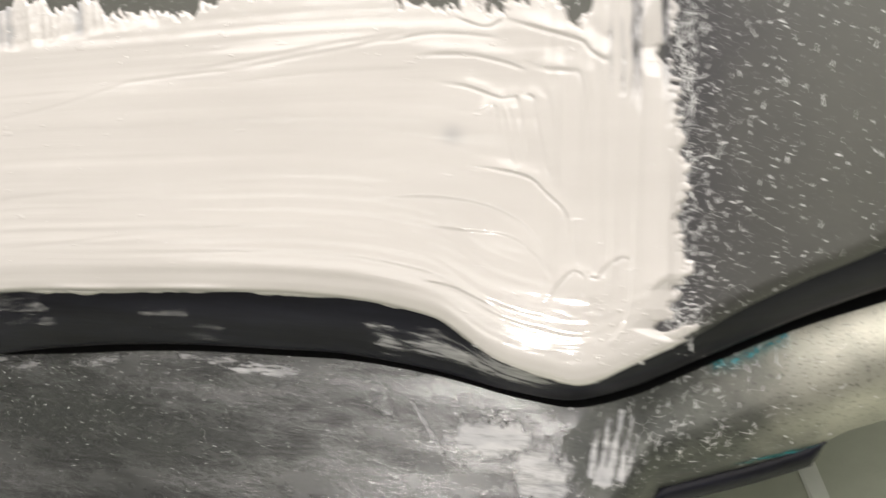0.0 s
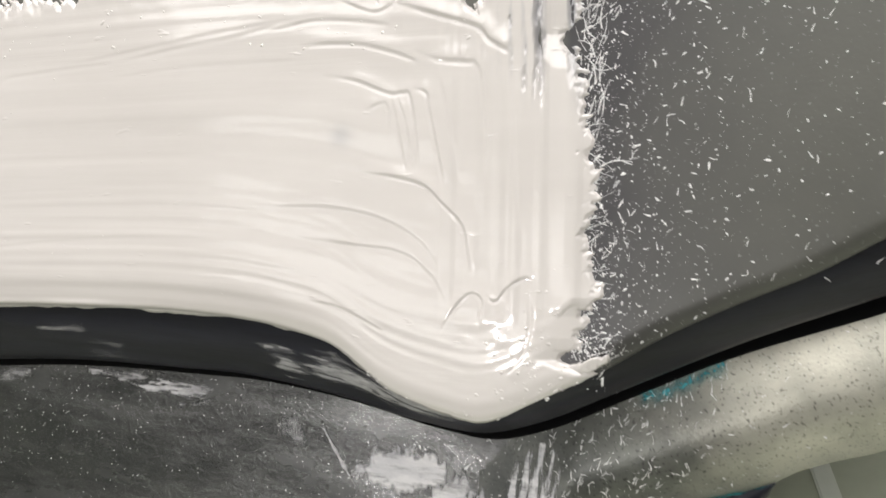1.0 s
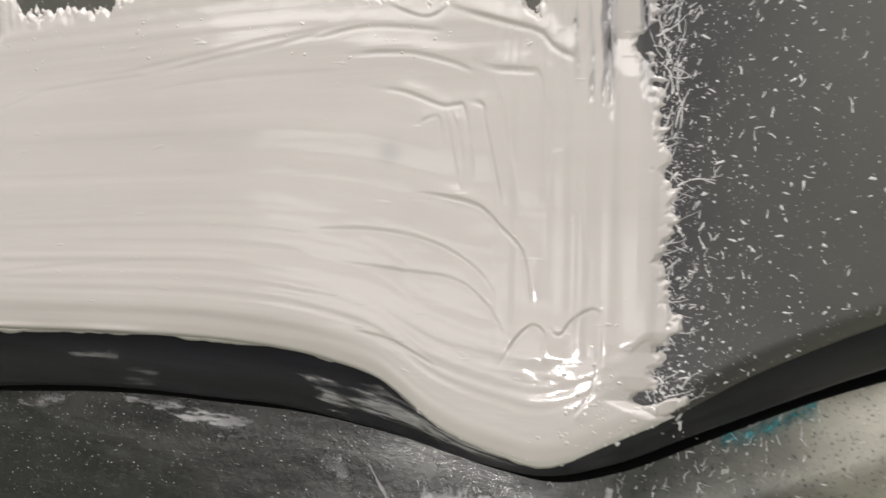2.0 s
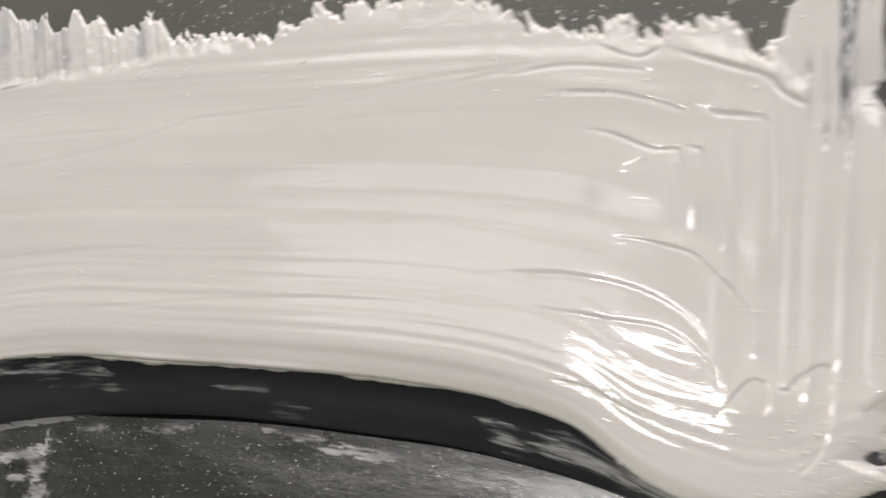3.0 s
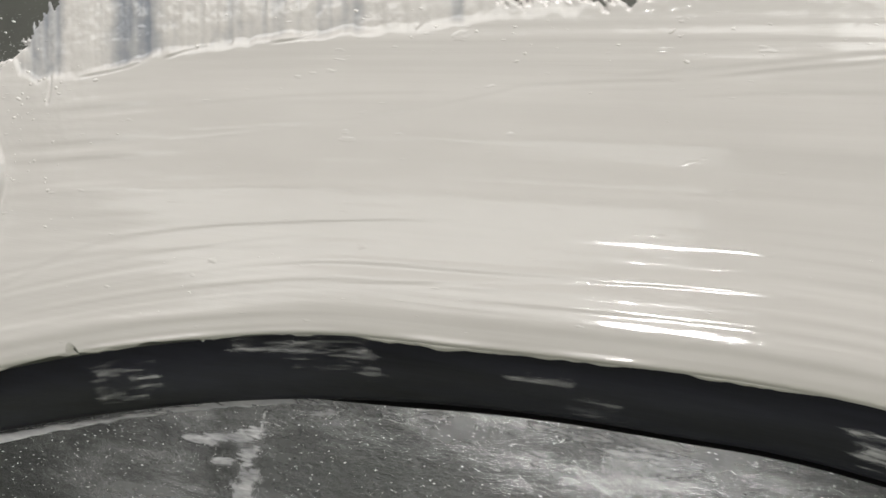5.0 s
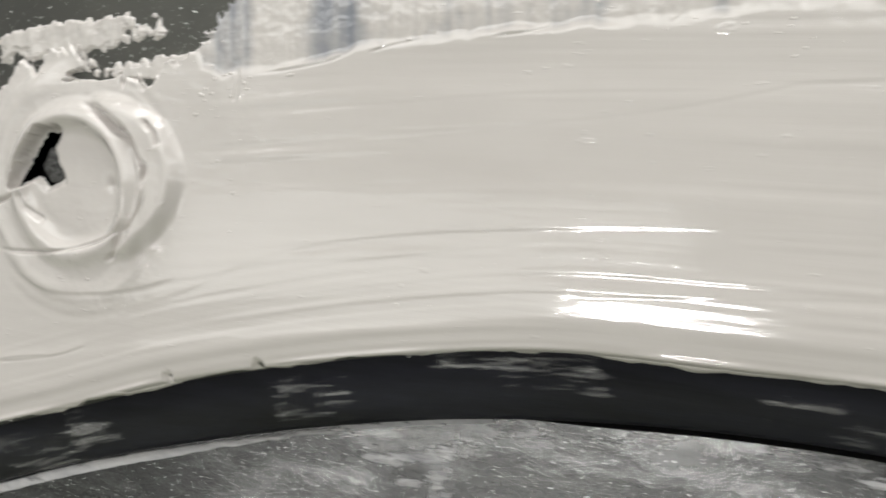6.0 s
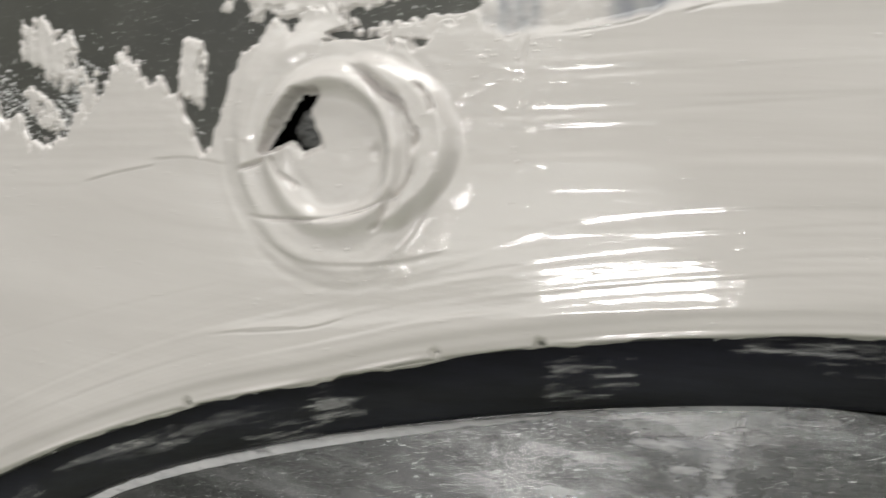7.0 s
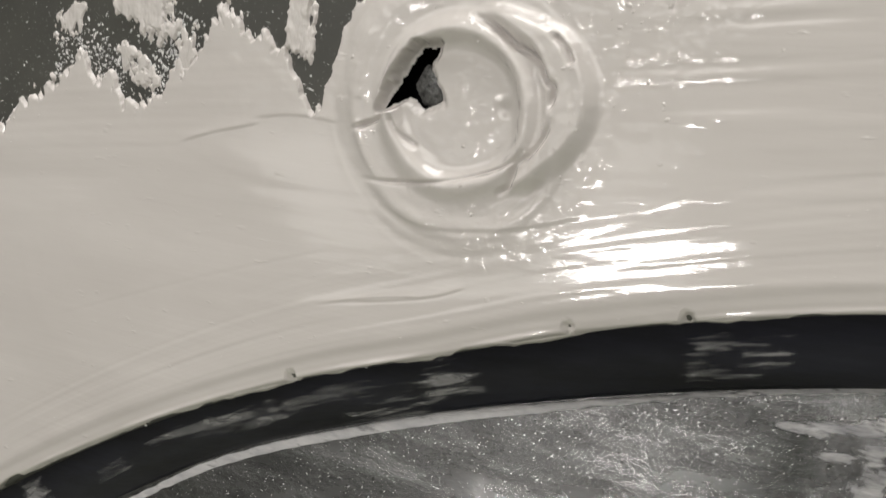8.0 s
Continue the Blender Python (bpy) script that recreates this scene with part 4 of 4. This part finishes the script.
while len(places) < 1300:
    x = rng.gauss(-0.035, 0.045)
    z = float(foot_z(x)) - rng.uniform(0.001, 0.07)
    if z > float(hem_z(np.array(x))) + 0.002:
        s, k, turn = sizes()
        places.append((x, float(inner_y(np.array(x), np.array(z))), z, s * 0.8, k, turn))
while len(places) < 2600:
    x = rng.uniform(-0.68, -0.08)
    z = float(foot_z(x)) - 0.004 - abs(rng.gauss(0, 0.03))
    places.append((x, float(inner_y(np.array(x), np.array(z))), z, 0.00009 + 0.00012 * rng.random(), 1.5 + rng.random(), rng.gauss(0.1, 0.3)))
# larger white flecks in place of the wet panel's sparkle
while len(places) < 3000:
    x = rng.uniform(-0.62, -0.20)
    z = float(foot_z(x)) - 0.003 - abs(rng.gauss(0, 0.022))
    places.append((x, float(inner_y(np.array(x), np.array(z))), z, rng.uniform(0.00010, 0.00024), 1.5 + 2 * rng.random(), rng.gauss(0.15, 0.25)))
flecks("paste_flecks", "fine white flecks scattered on the dark inner panel, some standing in for sparkle", places, rng)


def threads(label, starts, surface, longest):
    """Fine curled threads of paste lying on a surface, from the given starts."""
    verts, faces = [], []
    for x, z in starts:
        turn, bend = rng.choice((1.1, 0.9, 1.3, -0.2, 1.9)) + rng.gauss(0, 0.3), rng.gauss(0, 0.07)
        size, length = rng.uniform(0.00008, 0.00024), rng.uniform(0.0002, longest)
        last = None
        for k in range(9):
            y = float(surface(np.array(x), np.array(z))) - size * 0.5
            nx, nz = -math.sin(turn), math.cos(turn)
            r = size * (1 - 0.07 * k) * rng.uniform(0.7, 1.25)
            o = len(verts)
            verts += [(x + nx * r, y + size * 0.6, z + nz * r), (x, y - r * 0.8, z), (x - nx * r, y + size * 0.6, z - nz * r)]
            if last is not None:
                faces += [(last, o, o + 1, last + 1), (last + 1, o + 1, o + 2, last + 2)]
            last = o
            x, z = x + math.cos(turn) * length, z + math.sin(turn) * length
            turn += bend + rng.gauss(0, 0.10)
    me = bpy.data.meshes.new("paste_threads")
    me.from_pydata(verts, [], faces)
    ob = smooth(link("paste_threads", me, FLECK))
    ob.matrix_world = BASE
    tagged(ob, label, "paste threads", kind="stuff")


threads("fine curled white threads of paste at its ragged side", [(-0.026 + abs(rng.gauss(0, 0.0035)), rng.uniform(-0.004, 0.10)) for n in range(130)], face_y, 0.0012)
threads("short white threads of paste strewn over the panel", [(-0.02 + rng.expovariate(1 / 0.022), rng.uniform(0.02, 0.12)) for n in range(90)], face_y, 0.0003)
starts = []
while len(starts) < 150:
    x = rng.gauss(-0.022, 0.022)
    z = float(foot_z(x)) - rng.uniform(0.003, 0.035)
    if z > float(hem_z(np.array(x))) + 0.004:
        starts.append((x, z))
threads("short curled threads of paste on the grey flange", starts, inner_y, 0.00035)


# ---------------------------------------------------------------- loose dabs of paste above the swirl, beads along the edge, the dark gap
def dab(x0, x1, z0, z1, seed, ragged, thick, slant=0.0, mat=FILLER, label="loose cream dab of paste wiped on the dark panel", name="paste_dab"):
    """A thicker patch of paste with a torn outline on the panel's face."""
    A, B = np.meshgrid(np.linspace(-1, 1, 110), np.linspace(-1, 1, 80))
    x = (x0 + x1) / 2 + (x1 - x0) / 2 * A * 1.3
    z = (z0 + z1) / 2 + (z1 - z0) / 2 * B * 1.3 + slant * A
    m = 1 - (np.abs(A * 1.3) ** 2.6 + np.abs(B * 1.3) ** 2.6) + ragged * fractal(x * 130, z * 130 + seed, seed) + ragged * fractal(x * 420, z * 260, seed + 5, 3)
    h = np.where(m > 0, thick * step(0, 0.5, m) * (0.75 + 0.35 * fractal(x * 210, z * 90, seed + 3)) + 0.0002, m * 0.002)
    top = np.maximum(np.maximum(h[:-1, :-1], h[1:, :-1]), np.maximum(h[:-1, 1:], h[1:, 1:]))
    me, used = sheet_mesh(name, x, face_y(x, z) - h, z, top > -0.0003)
    me.attributes.new("thinness", "FLOAT", "POINT")
    me.attributes.new("lumps", "FLOAT", "POINT").data.foreach_set("value", np.full(len(used), 1.0, np.float32))
    ob = smooth(link(name, me, mat))
    ob.matrix_world = BASE
    return tagged(ob, label, "paste dab", "loose paste dabs")


dab(-0.524, -0.450, 0.083, 0.096, 121, 0.45, 0.0012, 0.006)
dab(-0.470, -0.424, 0.077, 0.084, 122, 0.6, 0.0008, 0.003)
dab(-0.634, -0.602, 0.053, 0.074, 123, 0.55, 0.0012, -0.007)
dab(-0.550, -0.538, 0.046, 0.072, 124, 0.6, 0.0012, -0.002)
dab(-0.600, -0.590, 0.040, 0.056, 125, 0.9, 0.0008, 0.0)
dab(-0.632, -0.610, 0.034, 0.046, 130, 0.6, 0.0009, -0.007)
dab(-0.612, -0.606, 0.048, 0.055, 131, 1.0, 0.0007, 0.0)
dab(-0.665, -0.650, 0.050, 0.062, 126, 0.8, 0.0007, 0.004)
dab(-0.735, -0.712, 0.010, 0.040, 127, 0.5, 0.0014, -0.012)
dab(-0.034, -0.018, -0.0062, -0.0028, 128, 0.6, 0.0016, 0.0042, label="cream dab of paste at the panel's corner edge")

# the bolt's recess behind the gap in the swirl: a deep dark cup with a wet bolt head in it
def bolt_recess(cx, cz, radius, depth):
    recess = tagged(new("bolt_recess"), "dark bare bolt recess showing through the paste swirl", "recess")
    recess.matrix_world = BASE
    y0 = float(face_y(np.array(cx), np.array(cz)))
    bm = bmesh.new()
    rings = []
    for r, deep in ((radius + 0.004, 0.0002), (radius, 0.0), (radius * 0.96, 0.002), (radius * 0.9, depth), (radius * 0.5, depth + 0.001)):
        ring = []
        for k in range(32):
            x, z = cx + r * math.cos(k * math.pi / 16), cz + r * math.sin(k * math.pi / 16)
            ring.append(bm.verts.new((x, float(face_y(np.array(x), np.array(z))) + deep, z)))
        rings.append(ring)
    for a, b in zip(rings, rings[1:]):
        for k in range(32):
            bm.faces.new((a[k], a[(k + 1) % 32], b[(k + 1) % 32], b[k]))
    bm.faces.new(rings[-1])
    part("cup", bm, GAP_BLACK, recess)
    # the bolt head: six-sided, domed, smeared with grey paste
    bm = bmesh.new()
    rings = []
    for r, y in ((0.0078, y0 + depth), (0.0078, y0 + 0.0018), (0.0066, y0 + 0.0006), (0.0030, y0 + 0.0002)):
        ring = []
        for k in range(24):
            q = k * math.pi / 12
            flat = r * math.cos(math.pi / 6) / math.cos((q % (math.pi / 3)) - math.pi / 6)
            ring.append(bm.verts.new((-0.4895 + flat * math.cos(q), y + 0.0003 * math.sin(5 * q), 0.0425 + flat * math.sin(q))))
        rings.append(ring)
    for a, b in zip(rings, rings[1:]):
        for k in range(24):
            bm.faces.new((a[k], a[(k + 1) % 24], b[(k + 1) % 24], b[k]))
    bm.faces.new(rings[-1])
    smooth(part("bolt_head", bm, SMEAR_SOLID, recess, "wet grey bolt head smeared with paste"))


bolt_recess(-0.4955, 0.0445, 0.018, 0.012)

places = []
for x in (-0.452, -0.342, -0.250, -0.203, -0.168, -0.604, -0.505, -0.096, -0.088, -0.056, -0.048, -0.040, -0.034):
    z = float(edge_z(x)) + rng.uniform(-0.0006, 0.0008)
    places.append((x, float(face_y(x, z)) - 0.0014, z, rng.uniform(0.0004, 0.0008), 1.2, rng.uniform(0, 3)))
for n in range(170):
    x, z = rng.gauss(-0.0225, 0.004), rng.gauss(0.001, 0.0045)
    if z > float(edge_z(x)) + 0.0005:
        places.append((x, float(face_y(x, z)), z, *sizes()))
for n in range(420):
    x, z = -0.0245 + rng.gauss(0.002, 0.0028), rng.uniform(-0.010, 0.125)
    s, k, turn = sizes()
    places.append((x, float(face_y(x, z)), z, s * 1.1, k, 1.2 + rng.gauss(0, 0.5)))
flecks("paste_flecks", "small beads and crumbs along the paste's torn edges", places, rng)


# ---------------------------------------------------------------- beads of wet paste standing on the spread
def wet_beads(name, label, chance, count, small, large, seed):
    """Low round beads on the paste, more of them where chance is high."""
    rs = np.random.RandomState(seed)
    weight = np.where(paste_h > 0.0006, chance(paste_x, paste_z), 0).reshape(-1)
    verts, faces = [], []
    for k in rs.choice(weight.size, count, p=weight / weight.sum()):
        x, y, z = paste_x.flat[k], paste_y.flat[k], paste_z.flat[k]
        size = small + (large - small) * rs.rand() ** 2.5
        long, turn, o = 1 + 1.3 * rs.rand() ** 2, rs.normal(0.1, 0.35), len(verts)
        c, s = math.cos(turn), math.sin(turn)
        for ring, lift in ((1.0, -0.2), (0.85, 0.06), (0.5, 0.20)):
            for j in range(8):
                q = j * math.pi / 4
                u, v = math.cos(q) * ring * size * long * rs.uniform(0.85, 1.15), math.sin(q) * ring * size
                verts.append((x + u * c - v * s, y - lift * size, z + u * s + v * c))
        verts.append((x, y - 0.25 * size, z))
        for ring in (0, 8):
            for j in range(8):
                i = (j + 1) % 8
                faces.append((o + ring + j, o + ring + i, o + ring + 8 + i, o + ring + 8 + j))
        faces += [(o + 16 + j, o + 16 + (j + 1) % 8, o + 24) for j in range(8)]
    me = bpy.data.meshes.new(name)
    me.from_pydata(verts, [], faces)
    ob = smooth(link(name, me, FILLER))
    ob.matrix_world = BASE
    return tagged(ob, label, "paste beads", kind="stuff")


wet_beads("paste_beads", "glossy beads of wet paste round the swirl", lambda x, z: near(x, z, -0.425, 0.062, 0.022, 0.030) * 2 + near(x, z, -0.478, 0.036, 0.040, 0.034) * 0.5, 110, 0.00025, 0.0008, 201)
wet_beads("paste_beads", "glossy beads of wet paste along the torn top", lambda x, z: np.exp(-(((z - top_z(x) + 0.012) / 0.008) ** 2)) * step(-0.40, -0.34, x) + 1.2 * np.exp(-(((z - top_z(x) + 0.006) / 0.006) ** 2)) * step(-0.50, -0.54, x), 120, 0.00022, 0.0006, 202)
wet_beads("paste_beads", "glossy beads of wet paste in the pressed corner", lambda x, z: near(x, z, -0.036, -0.002, 0.012, 0.012) + 0.5 * np.exp(-(((z - edge_z(x) - 0.001) / 0.0015) ** 2)) * step(-0.10, -0.08, x), 110, 0.0002, 0.0006, 203)
wet_beads("paste_beads", "scattered tiny beads in the wet paste", lambda x, z: np.exp(-(((z - edge_z(x) - 0.020) / 0.015) ** 2)) * step(-0.10, -0.14, x) + 0.12, 70, 0.00018, 0.0004, 204)
